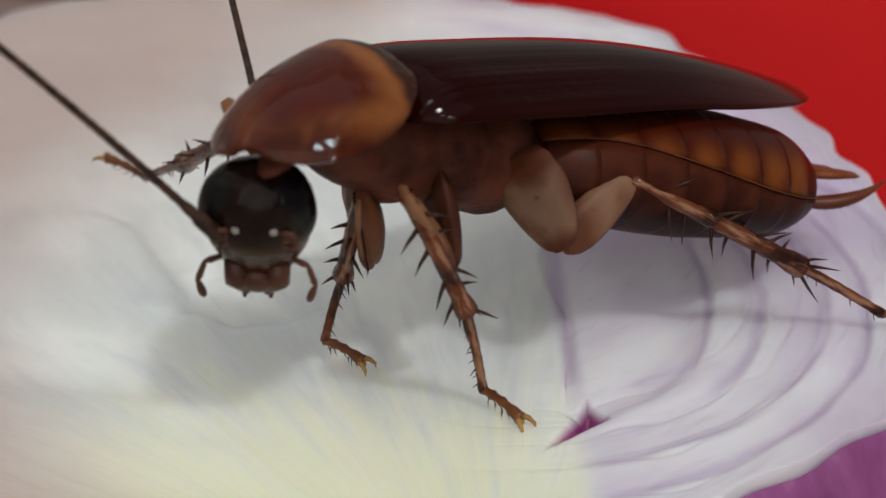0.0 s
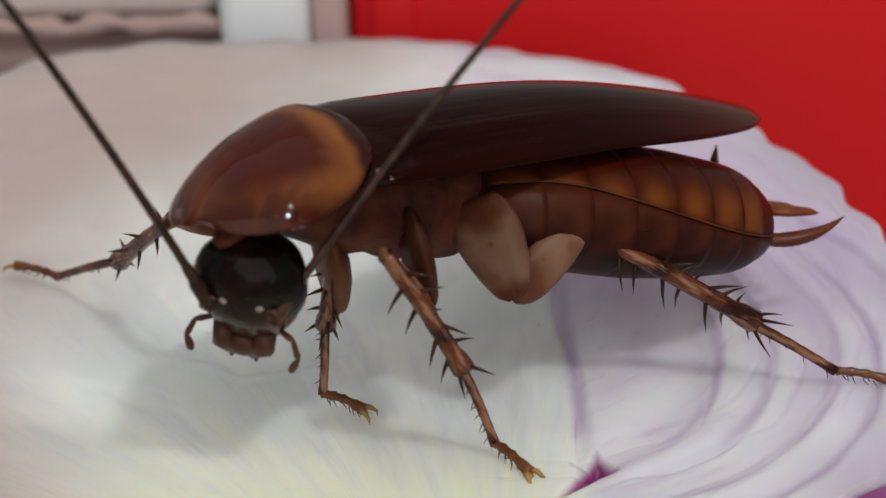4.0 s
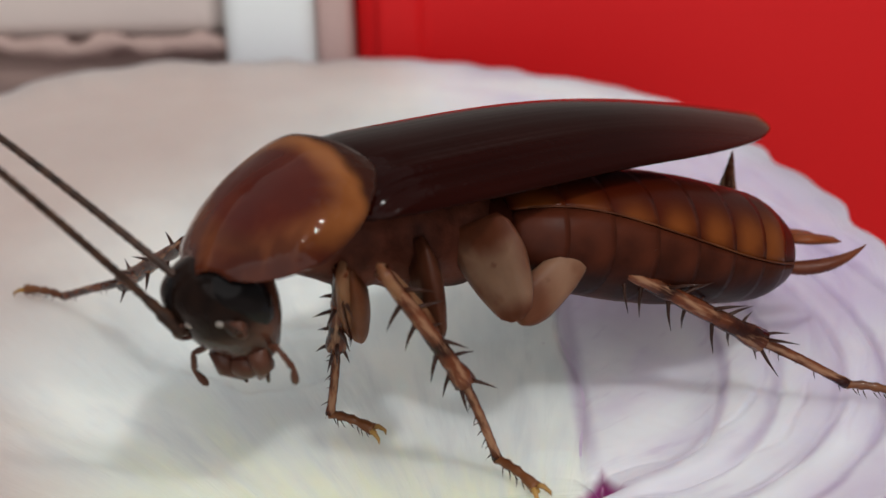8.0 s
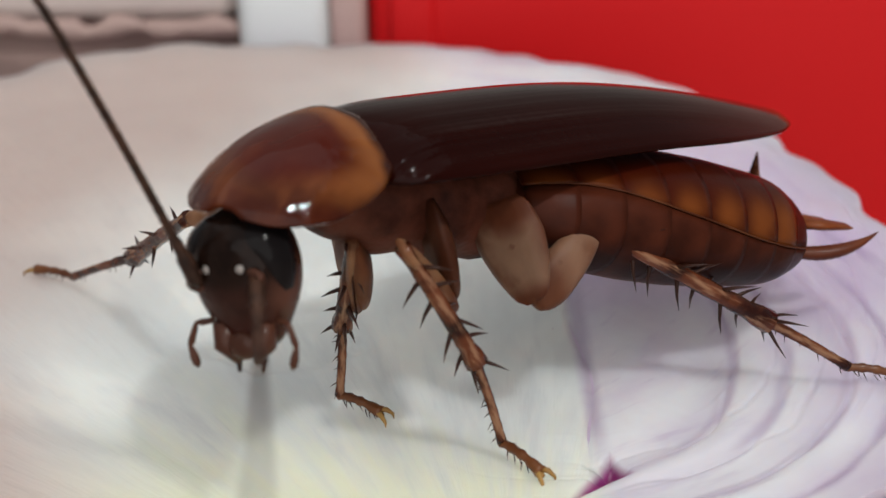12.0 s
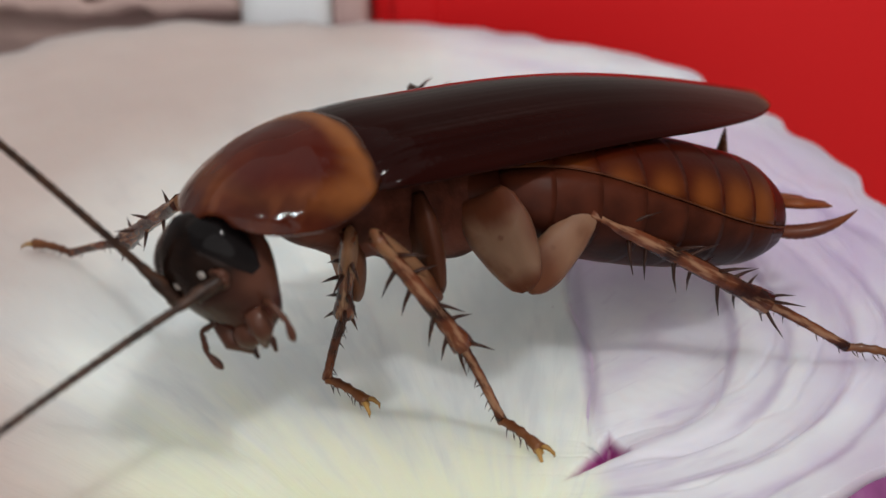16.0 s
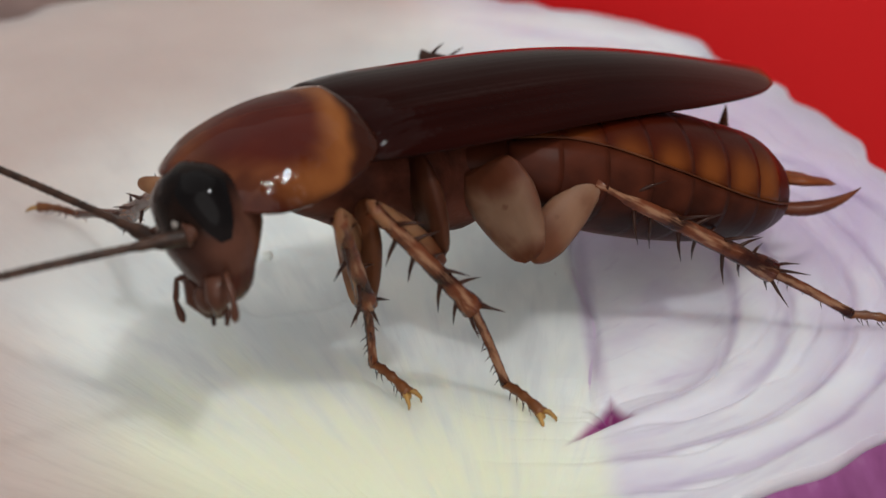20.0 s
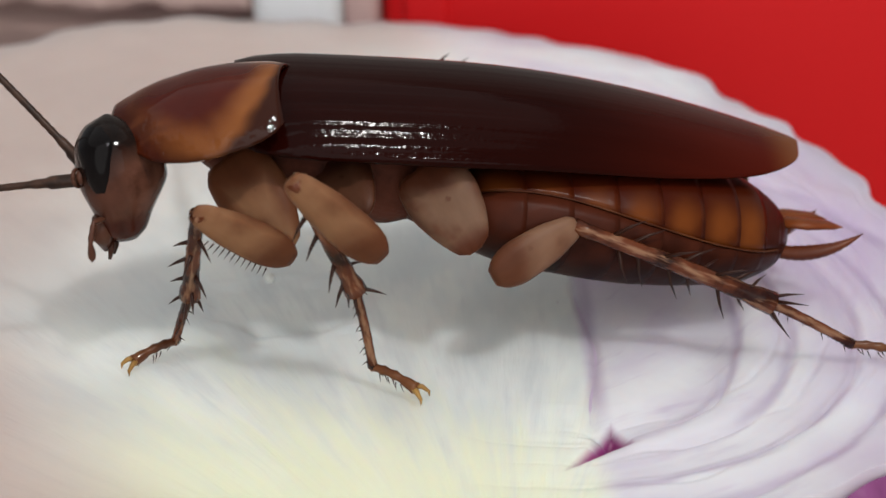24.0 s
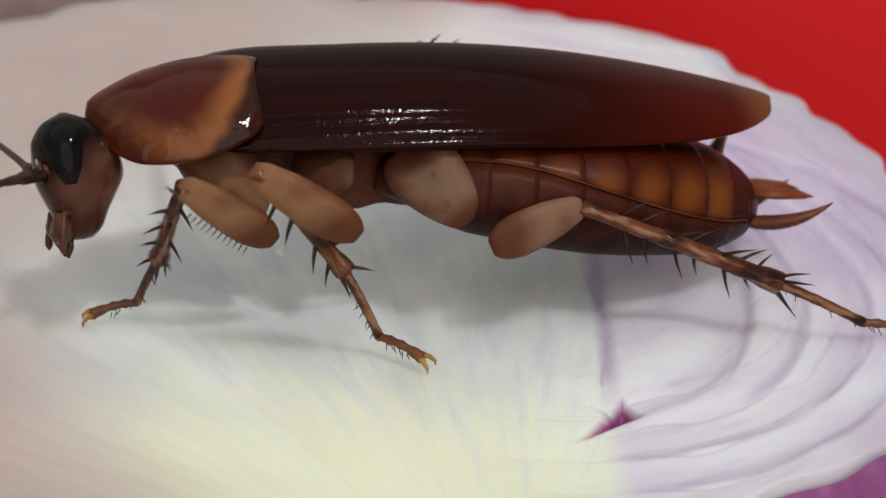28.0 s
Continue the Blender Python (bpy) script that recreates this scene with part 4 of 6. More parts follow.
def motions():
    walk(cockroach, [
        (0, pose(-0.00247, -0.01180, 0.01318, 7.5, -15.8, -145.6)), (1, pose(-0.00428, -0.01180, 0.01272, 7.5, -11.8, -144.7)), (2, pose(-0.00435, -0.01180, 0.01407, 7.5, -12.7, -143.4)),
        (3, pose(-0.00472, -0.01180, 0.01341, 7.5, -12.7, -144.0)), (6, pose(-0.00460, -0.01180, 0.01278, 7.5, -10.9, -144.2)), (7, pose(-0.00466, -0.01180, 0.01272, 7.5, -10.7, -144.3)),
        (8, pose(-0.00479, -0.01180, 0.01206, 7.5, -9.1, -144.5)), (9, pose(-0.00479, -0.01180, 0.01238, 7.5, -11.1, -144.9)), (10, pose(-0.00431, -0.01180, 0.01252, 7.5, -11.7, -144.2)),
        (11, pose(-0.00407, -0.01180, 0.01284, 7.5, -12.6, -143.8)), (12, pose(-0.00406, -0.01180, 0.01289, 7.5, -12.1, -143.8)), (15, pose(-0.00524, -0.01180, 0.01147, 7.5, -9.1, -143.9)),
        (17, pose(-0.00510, -0.01180, 0.01164, 7.5, -9.3, -143.7)), (18, pose(-0.00482, -0.01180, 0.01144, 7.5, -8.6, -143.1)), (20, pose(-0.00529, -0.01180, 0.01138, 7.5, -9.9, -144.1)),
        (21, pose(-0.00738, -0.00916, 0.01088, 0.8, -7.9, -157.1)), (21.5, pose(-0.00755, -0.00844, 0.01042, -1.0, -7.9, -161.0)), (24, pose(-0.00859, -0.00700, 0.01131, -4.7, -10.6, -167.2)),
        (25, pose(-0.00973, -0.00700, 0.01090, -4.7, -8.6, -167.3)), (26.5, pose(-0.00979, -0.00700, 0.01102, -4.7, -8.9, -167.2)), (28, pose(-0.01087, -0.00700, 0.01013, -4.7, -5.9, -167.4))])
    for wing in wings:
        walk(wing, [
            (0, pose(-0.00055, 0, 0)), (1, pose(0, 0, -0.00024, 0, 0.5, 0)), (2, pose(0, 0, -0.00036, 0, 0.7, 0)), (3, pose(0, 0, -0.00036, 0, 0.7, 0)), (9, pose(0, 0, -0.00014, 0, 0.3, 0)),
            (12, pose(0, 0, -0.00028, 0, 0.6, 0)), (15, pose(0, 0, -0.0001, 0, 0.2, 0)), (20, pose(0, 0, -0.0001, 0, 0.2, 0)), (21.5, pose(0, 0, 0)), (28, pose(0, 0, 0))])
    walk(pronotum, [
        (0, pose(0.00288, 0.00164, -0.00123, 6.1, 33.0, 28.5)), (1, pose(0.00286, 0.00160, -0.00140, 3.6, 29.4, 26.8)), (2, pose(0.00271, 0.00150, -0.00195, 3.7, 30.2, 25.5)),
        (3, pose(0.00260, 0.00167, -0.00145, 3.9, 30.2, 26.2)), (6, pose(0.00269, 0.00168, -0.00152, 4.7, 38.6, 26.5)), (7, pose(0.00278, 0.00173, -0.00113, -1.2, 26.5, 25.7)),
        (8, pose(0.00267, 0.00177, -0.00133, 3.7, 37.0, 26.5)), (9, pose(0.00239, 0.00182, -0.00186, 5.0, 38.8, 27.4)), (10, pose(0.00266, 0.00172, -0.00141, -0.7, 27.4, 25.6)),
        (11, pose(0.00275, 0.00162, -0.00147, -0.4, 28.2, 25.3)), (12, pose(0.00295, 0.00153, -0.00131, -0.6, 27.8, 25.3)), (15, pose(0.00242, 0.00204, -0.00092, -3.6, 25.3, 26.0)),
        (17, pose(0.00242, 0.00201, -0.00104, -3.5, 25.5, 25.8)), (18, pose(0.00235, 0.00201, -0.00121, -3.9, 24.9, 25.1)), (20, pose(0.00292, 0.00164, -0.00106, -12.3, 24.0, 2.4)),
        (21, pose(0.00160, 0.00073, -0.00076, -12.5, 21.0, -9.6)), (21.5, pose(0.00132, 0.00100, -0.00083, -9.9, 21.3, -4.8)), (24, pose(0.00179, 0.00116, -0.00065, -6.9, 28.5, -13.3)),
        (25, pose(0.00188, 0.00115, -0.00072, -9.3, 29.1, -9.0)), (26.5, pose(0.00196, 0.00113, -0.00061, -9.3, 29.4, -9.1)), (28, pose(0.00118, 0.00130, -0.00034, -9.8, 21.3, -6.0))])
    walk(abdomen, [
        (0, pose(-0.02298, 0.00381, -0.00440, 2.8, -1.9, -13.8)), (1, pose(-0.02240, 0.00413, -0.00485, 3.7, -4.7, -14.1)), (2, pose(-0.02197, 0.00417, -0.00521, 3.4, -4.0, -14.6)),
        (3, pose(-0.02222, 0.00418, -0.00496, 3.4, -4.1, -14.3)), (6, pose(-0.02230, 0.00422, -0.00550, 3.8, -4.4, -14.9)), (7, pose(-0.02257, 0.00435, -0.00567, 3.8, -5.3, -14.9)),
        (8, pose(-0.02266, 0.00448, -0.00580, 4.2, -7.6, -14.6)), (9, pose(-0.02292, 0.00434, -0.00547, 3.8, -6.1, -14.1)), (10, pose(-0.02262, 0.00439, -0.00540, 3.5, -6.0, -15.0)),
        (11, pose(-0.02260, 0.00445, -0.00534, 3.1, -5.5, -15.7)), (12, pose(-0.02241, 0.00435, -0.00539, 3.3, -5.6, -15.8)), (15, pose(-0.02201, 0.00445, -0.00504, 4.2, -6.7, -15.1)),
        (17, pose(-0.02216, 0.00457, -0.00526, 4.1, -8.1, -15.3)), (18, pose(-0.02190, 0.00471, -0.00528, 4.2, -8.8, -15.5)), (20, pose(-0.02229, 0.00448, -0.00513, 4.0, -7.7, -14.6)),
        (21, pose(-0.02369, 0.00343, -0.00483, 10.0, -5.2, -7.0)), (21.5, pose(-0.02408, 0.00285, -0.00465, 11.6, -4.3, -4.7)), (24, pose(-0.02489, 0.00211, -0.00399, 14.4, 1.2, -1.7)),
        (25, pose(-0.02479, 0.00214, -0.00437, 14.5, -1.3, -1.7)), (26.5, pose(-0.02465, 0.00214, -0.00452, 14.4, -0.9, -1.8)), (28, pose(-0.02464, 0.00218, -0.00457, 14.6, -3.2, -1.3))])
    walk(head, [
        (0, pose(0.00422, 0.00198, -0.00357, 4.3, 30.6, 57.5)), (1, pose(0.00363, 0.00239, -0.00380, -8.2, 28.9, 45.2)), (2, pose(0.00355, 0.00205, -0.00484, -6.1, 29.2, 47.5)),
        (3, pose(0.00277, 0.00283, -0.00424, -11.4, 30.6, 41.7)), (6, pose(0.00400, 0.00229, -0.00367, 3.1, 39.8, 49.7)), (7, pose(0.00481, 0.00239, -0.00251, 4.9, 35.4, 20.4)),
        (8, pose(0.00493, 0.00187, -0.00300, 12.5, 33.0, 37.2)), (9, pose(0.00415, 0.00226, -0.00382, 14.7, 38.9, 48.2)), (10, pose(0.00467, 0.00194, -0.00285, 8.7, 21.1, 28.9)),
        (11, pose(0.00365, 0.00228, -0.00388, -3.0, 30.5, 43.1)), (12, pose(0.00461, 0.00196, -0.00286, 10.0, 7.0, 31.3)), (15, pose(0.00522, 0.00181, -0.00224, 28.7, 11.0, 35.9)),
        (16, pose(0.00551, 0.00156, -0.00262, 31.4, 21.3, 31.8)), (17, pose(0.00501, 0.00175, -0.00276, 23.7, 23.4, 39.5)), (18, pose(0.00432, 0.00244, -0.00271, 19.8, 17.9, 44.7)),
        (19, pose(0.00512, 0.00192, -0.00238, 24.6, 8.3, 40.8)), (20, pose(0.00531, 0.00158, -0.00189, 17.7, 12.5, 6.3)), (20.5, pose(0.00423, 0.00296, -0.00198, 12.5, 5.4, 27.0)),
        (21, pose(0.00471, 0.00152, -0.00170, 8.6, 24.5, -23.7)), (21.5, pose(0.00539, 0.00173, -0.00113, -2.8, 12.5, -4.5)), (24, pose(0.00474, 0.00128, -0.00207, 17.1, 16.8, -5.2)),
        (25, pose(0.00510, 0.00118, -0.00168, 11.1, 30.2, -33.4)), (26, pose(0.00480, 0.00130, -0.00141, 10.5, 21.3, -29.1)), (27, pose(0.00516, 0.00132, -0.00161, 20.3, 7.1, 12.4)),
        (28, pose(0.00493, 0.00155, -0.00152, 28.2, 2.6, 15.2))])
    walk(antenna_right, [
        (0, pose(0.00122, -0.00113, -0.00225, 23.2, -44.8, -96.9)), (0.4, pose(0.00121, -0.00113, -0.00225, 24.7, -47.1, -96.8)), (0.5, pose(0.00122, -0.00113, -0.00225, -16.1, -54.3, -107.5)),
        (0.6, pose(0.00122, -0.00113, -0.00225, -65.7, -64.0, -106.9)), (0.7, pose(0.00122, -0.00112, -0.00225, -16.9, -48.4, -104.7)), (0.8, pose(0.00122, -0.00112, -0.00225, 22.7, -38.0, -88.5)),
        (0.933, pose(0.00122, -0.00113, -0.00225, 16.3, -10.9, -84.8)), (1, pose(0.00122, -0.00113, -0.00225, 18.1, -1.0, -75.3)), (1.067, pose(0.00122, -0.00113, -0.00225, 21.5, 8.4, -65.3)),
        (1.2, pose(0.00121, -0.00113, -0.00225, 23.3, -38.4, -86.7)), (1.4, pose(0.00122, -0.00113, -0.00225, -12.2, -51.1, -107.8)), (1.6, pose(0.00122, -0.00113, -0.00225, -56.4, -70.4, -114.9)),
        (2, pose(0.00122, -0.00112, -0.00225, -14.5, -64.8, -161.3)), (2.3, pose(0.00121, -0.00112, -0.00225, -6.1, -35.5, -117.1)), (2.6, pose(0.00121, -0.00112, -0.00225, 19.9, -16.9, -78.1)),
        (3, pose(0.00121, -0.00112, -0.00225, 29.4, -42.0, -79.6)), (5.5, pose(0.00121, -0.00112, -0.00225, 51.2, -58.3, -117.0)), (6, pose(0.00122, -0.00113, -0.00225, 38.3, -46.1, -100.7)),
        (6.5, pose(0.00122, -0.00113, -0.00225, 63.6, -69.1, -116.9)), (7, pose(0.00121, -0.00112, -0.00225, 13.4, -32.2, -52.7)), (7.5, pose(0.00122, -0.00112, -0.00225, 74.9, -78.7, -124.3)),
        (8, pose(0.00121, -0.00112, -0.00225, 35.9, -68.8, -91.0)), (9, pose(0.00121, -0.00112, -0.00225, 38.5, -55.9, -100.3)), (9.5, pose(0.00122, -0.00113, -0.00225, 40.7, -74.3, -99.0)),
        (10, pose(0.00121, -0.00112, -0.00225, 0.6, -42.0, -54.9)), (11, pose(0.00121, -0.00113, -0.00225, 23.6, -41.8, -86.5)), (12, pose(0.00122, -0.00112, -0.00225, -34.4, -68.3, -19.6)),
        (12.5, pose(0.00122, -0.00113, -0.00225, -26.4, -62.3, -34.2)), (14.5, pose(0.00121, -0.00113, -0.00225, -22.7, -52.3, -46.7)), (15, pose(0.00121, -0.00112, -0.00225, -102.9, -73.6, 42.3)),
        (16, pose(0.00122, -0.00113, -0.00225, -48.9, -78.4, -9.9)), (17, pose(0.00122, -0.00113, -0.00225, 1.0, -68.8, -64.4)), (17.25, pose(0.00122, -0.00113, -0.00225, -1.3, -82.5, -113.6)),
        (17.5, pose(0.00122, -0.00113, -0.00225, 98.7, -79.7, 95.8)), (17.75, pose(0.00121, -0.00113, -0.00225, 26.0, -85.8, -144.5)), (18, pose(0.00121, -0.00113, -0.00225, 0.3, -76.4, -71.7)),
        (18.5, pose(0.00122, -0.00113, -0.00225, -28.3, -76.5, -41.0)), (19, pose(0.00122, -0.00112, -0.00225, -18.2, -51.9, -57.3)), (20, pose(0.00122, -0.00113, -0.00225, -5.5, -29.4, -71.4)),
        (21, pose(0.00121, -0.00112, -0.00225, -4.3, -36.8, -23.4)), (21.5, pose(0.00122, -0.00112, -0.00225, 8.6, -53.2, -40.0)), (22.5, pose(0.00121, -0.00113, -0.00225, 25.8, -73.3, -87.8)),
        (23.5, pose(0.00121, -0.00113, -0.00225, 98.3, -70.5, 170.4)), (23.75, pose(0.00122, -0.00113, -0.00225, -6.1, -76.4, -55.9)), (24, pose(0.00122, -0.00113, -0.00225, -16.7, -50.4, -14.5)),
        (25, pose(0.00122, -0.00113, -0.00225, -177.4, -78.3, 108.7)), (26, pose(0.00122, -0.00113, -0.00225, -31.4, -54.8, 18.2)), (26.5, pose(0.00122, -0.00113, -0.00225, -6.7, -40.8, -34.4)),
        (27, pose(0.00122, -0.00113, -0.00225, -3.9, -19.4, -69.9)), (28, pose(0.00122, -0.00112, -0.00225, -4.2, -10.2, -86.4))])
    walk(antenna_left, [
        (0, pose(0.00121, 0.00113, -0.00225, -1.3, -12.4, -164.3)), (1, pose(0.00122, 0.00112, -0.00225, -17.3, 3.1, 151.1)), (1.1, pose(0.00121, 0.00113, -0.00225, -13.8, -23.3, 82.9)),
        (1.2, pose(0.00121, 0.00113, -0.00225, -13.4, -7.0, 31.6)), (1.6, pose(0.00121, 0.00112, -0.00225, -12.5, -4.8, 56.9)), (2, pose(0.00122, 0.00113, -0.00225, -13.8, -20.8, 82.3)),
        (3, pose(0.00121, 0.00113, -0.00225, -15.9, -31.2, 86.2)), (3.75, pose(0.00122, 0.00113, -0.00225, -14.0, -33.6, 130.4)), (4.5, pose(0.00122, 0.00113, -0.00225, -14.7, -36.4, 175.8)),
        (6, pose(0.00122, 0.00112, -0.00225, 19.0, -21.2, -138.6)), (7, pose(0.00121, 0.00113, -0.00225, 21.1, -9.0, -80.8)), (8, pose(0.00121, 0.00112, -0.00225, 27.1, -38.4, -112.0)),
        (8.25, pose(0.00122, 0.00113, -0.00225, -18.6, -37.1, -28.4)), (8.5, pose(0.00122, 0.00113, -0.00225, -29.5, -2.7, 30.2)), (8.933, pose(0.00122, 0.00113, -0.00225, -80.4, 2.8, 20.4)),
        (9, pose(0.00122, 0.00113, -0.00225, -61.5, 0.0, 41.5)), (9.067, pose(0.00122, 0.00113, -0.00225, -44.7, -9.1, 60.8)), (10, pose(0.00121, 0.00113, -0.00225, -14.1, 24.0, 74.1)),
        (11, pose(0.00121, 0.00112, -0.00225, -15.7, -21.5, 84.6)), (11.47, pose(0.00122, 0.00113, -0.00225, -49.9, 16.7, 53.4)), (11.933, pose(0.00122, 0.00113, -0.00225, -103.7, 21.7, 1.7)),
        (12, pose(0.00122, 0.00113, -0.00225, -72.4, 27.4, 23.2)), (12.067, pose(0.00122, 0.00113, -0.00225, -41.1, 22.0, 44.7)), (12.78, pose(0.00122, 0.00112, -0.00225, -36.8, -2.9, -1.3)),
        (13.5, pose(0.00122, 0.00112, -0.00225, -15.1, -16.5, -51.7)), (14.25, pose(0.00121, 0.00112, -0.00225, -35.1, -68.7, -84.5)), (15, pose(0.00121, 0.00112, -0.00225, 110.1, -55.0, 86.3)),
        (15.33, pose(0.00122, 0.00112, -0.00225, -79.3, -81.9, -47.9)), (15.67, pose(0.00122, 0.00112, -0.00225, -40.5, -41.0, -48.4)), (16, pose(0.00122, 0.00112, -0.00225, -12.4, -6.1, -24.3)),
        (17, pose(0.00121, 0.00112, -0.00225, -1.5, 3.7, -1.4)), (17.933, pose(0.00121, 0.00113, -0.00225, -50.2, 14.2, 5.8)), (18, pose(0.00121, 0.00113, -0.00225, -32.3, 16.3, 20.4)),
        (18.067, pose(0.00121, 0.00113, -0.00225, -14.3, 14.0, 34.9)), (19, pose(0.00122, 0.00113, -0.00225, -12.4, 39.3, 66.2)), (19.25, pose(0.00121, 0.00113, -0.00225, -28.2, 34.2, 43.8)),
        (19.5, pose(0.00121, 0.00113, -0.00225, -5.7, 15.7, -3.6)), (20, pose(0.00122, 0.00112, -0.00225, -22.4, -5.8, -17.8)), (20.433, pose(0.00122, 0.00113, -0.00225, -30.2, 28.3, 30.8)),
        (20.5, pose(0.00122, 0.00113, -0.00225, -15.1, 27.9, 42.1)), (20.567, pose(0.00122, 0.00113, -0.00225, -0.5, 24.9, 52.7)), (21, pose(0.00121, 0.00113, -0.00225, -21.2, -18.8, 42.4)),
        (23.5, pose(0.00122, 0.00112, -0.00225, -14.2, -15.4, 43.3)), (24, pose(0.00122, 0.00112, -0.00225, -15.0, 2.2, 1.2)), (24.5, pose(0.00122, 0.00112, -0.00225, -13.2, -9.8, 49.5)),
        (25, pose(0.00122, 0.00112, -0.00225, -21.4, -19.0, 100.1)), (26, pose(0.00122, 0.00112, -0.00225, -13.6, -22.2, 88.7)), (27, pose(0.00122, 0.00112, -0.00225, -10.5, -9.2, 45.4)),
        (28, pose(0.00121, 0.00113, -0.00225, -17.1, 6.9, 33.2))])
    walk(hind_coxa, [
        (0, pose(-0.00653, 0.00242, -0.00312, 109.6, 54.5, 128.6)), (1, pose(-0.00653, 0.00278, -0.00305, 112.2, 48.7, 131.7)), (2, pose(-0.00641, 0.00271, -0.00348, 117.0, 42.3, 135.1)),
        (3, pose(-0.00646, 0.00272, -0.00330, 109.0, 53.6, 127.5)), (6, pose(-0.00619, 0.00266, -0.00306, 94.1, 61.5, 113.5)), (7, pose(-0.00623, 0.00267, -0.00312, 95.3, 61.1, 115.0)),
        (8, pose(-0.00616, 0.00276, -0.00275, 94.1, 61.1, 114.5)), (9, pose(-0.00667, 0.00291, -0.00301, 94.2, 61.6, 114.4)), (10, pose(-0.00624, 0.00269, -0.00293, 99.2, 59.7, 118.4)),
        (11, pose(-0.00606, 0.00256, -0.00298, 104.3, 57.0, 122.6)), (12, pose(-0.00608, 0.00253, -0.00318, 96.2, 60.9, 114.8)), (15, pose(-0.00634, 0.00299, -0.00270, 98.1, 59.0, 117.8)),
        (17, pose(-0.00618, 0.00286, -0.00281, 101.2, 57.1, 120.6)), (18, pose(-0.00629, 0.00307, -0.00277, 99.8, 57.7, 118.8)), (20, pose(-0.00639, 0.00297, -0.00266, 97.0, 57.5, 120.6)),
        (21, pose(-0.00739, 0.00326, -0.00220, 71.7, 42.8, 121.3)), (21.5, pose(-0.00728, 0.00329, -0.00165, 61.6, 40.1, 123.3)), (24, pose(-0.00753, 0.00299, -0.00204, 57.3, 29.9, 127.6)),
        (25, pose(-0.00771, 0.00304, -0.00190, 59.8, 27.8, 131.3)), (26.5, pose(-0.00740, 0.00299, -0.00213, 61.9, 26.1, 133.4)), (28, pose(-0.00824, 0.00317, -0.00169, 60.5, 27.2, 133.5))])
    walk(hind_femur, [
        (0, pose(-0.00794, 0.00419, -0.00629, 71.8, -43.8, 173.1)), (1, pose(-0.00820, 0.00466, -0.00591, 75.9, -38.2, 167.6)), (2, pose(-0.00846, 0.00475, -0.00611, 80.5, -32.1, 163.2)),
        (3, pose(-0.00784, 0.00451, -0.00637, 73.0, -39.3, 171.0)), (6, pose(-0.00695, 0.00440, -0.00658, 68.4, -35.4, 178.9)), (7, pose(-0.00704, 0.00441, -0.00661, 68.5, -36.2, 178.1)),
        (8, pose(-0.00696, 0.00450, -0.00621, 68.6, -35.6, 177.7)), (9, pose(-0.00748, 0.00468, -0.00661, 60.5, -45.7, -177.0)), (10, pose(-0.00720, 0.00446, -0.00637, 64.0, -44.9, 179.0)),
        (11, pose(-0.00720, 0.00434, -0.00624, 67.2, -44.2, 175.5)), (12, pose(-0.00692, 0.00433, -0.00674, 61.7, -44.4, -178.3)), (15, pose(-0.00729, 0.00478, -0.00607, 65.2, -44.3, 176.6)),
        (17, pose(-0.00726, 0.00467, -0.00607, 67.6, -43.5, 173.9)), (18, pose(-0.00729, 0.00489, -0.00605, 63.2, -49.2, 176.0)), (20, pose(-0.00745, 0.00478, -0.00595, 67.2, -44.8, 174.4)),
        (21, pose(-0.00918, 0.00621, -0.00540, 58.2, -46.1, -168.8)), (21.5, pose(-0.00931, 0.00638, -0.00476, 56.6, -43.4, -164.0)), (24, pose(-0.01034, 0.00664, -0.00468, 60.0, -33.0, -162.6)),
        (25, pose(-0.01081, 0.00658, -0.00438, 65.2, -26.0, -168.3)), (26.5, pose(-0.01072, 0.00649, -0.00449, 67.5, -22.0, -170.7)), (28, pose(-0.01155, 0.00666, -0.00416, 66.4, -24.4, -170.5))])
    walk(hind_tibia, [
        (0, pose(-0.01073, 0.00453, -0.00359, 14.7, 20.3, 158.9)), (1, pose(-0.01119, 0.00531, -0.00350, 13.6, 26.5, 158.4)), (2, pose(-0.01163, 0.00571, -0.00404, 14.7, 30.1, 158.6)),
        (3, pose(-0.01081, 0.00498, -0.00390, 14.3, 26.9, 157.4)), (6, pose(-0.01013, 0.00447, -0.00432, 13.0, 24.5, 156.5)), (7, pose(-0.01019, 0.00451, -0.00430, 12.9, 25.0, 156.6)),
        (8, pose(-0.01012, 0.00463, -0.00395, 12.2, 26.7, 156.9)), (9, pose(-0.01019, 0.00453, -0.00382, 13.0, 24.9, 157.9)), (10, pose(-0.00995, 0.00451, -0.00362, 13.6, 26.3, 157.6)),
        (11, pose(-0.00999, 0.00456, -0.00353, 14.3, 27.1, 157.7)), (12, pose(-0.00970, 0.00425, -0.00401, 13.7, 24.3, 156.6)), (15, pose(-0.01007, 0.00494, -0.00335, 12.1, 25.9, 156.6)),
        (17, pose(-0.01007, 0.00497, -0.00339, 12.2, 25.5, 156.4)), (18, pose(-0.00983, 0.00507, -0.00310, 12.2, 27.7, 156.4)), (20, pose(-0.01021, 0.00505, -0.00321, 12.4, 24.5, 156.9)),
        (21, pose(-0.01184, 0.00568, -0.00259, 3.6, 20.8, 162.3)), (21.5, pose(-0.01203, 0.00560, -0.00208, 1.2, 19.0, 164.6)), (24, pose(-0.01346, 0.00566, -0.00256, -2.3, 10.2, 167.0)),
        (25, pose(-0.01425, 0.00587, -0.00268, -2.7, 10.9, 166.9)), (26.5, pose(-0.01428, 0.00590, -0.00304, -2.7, 9.6, 166.9)), (28, pose(-0.01505, 0.00608, -0.00255, -3.4, 14.2, 166.6))])
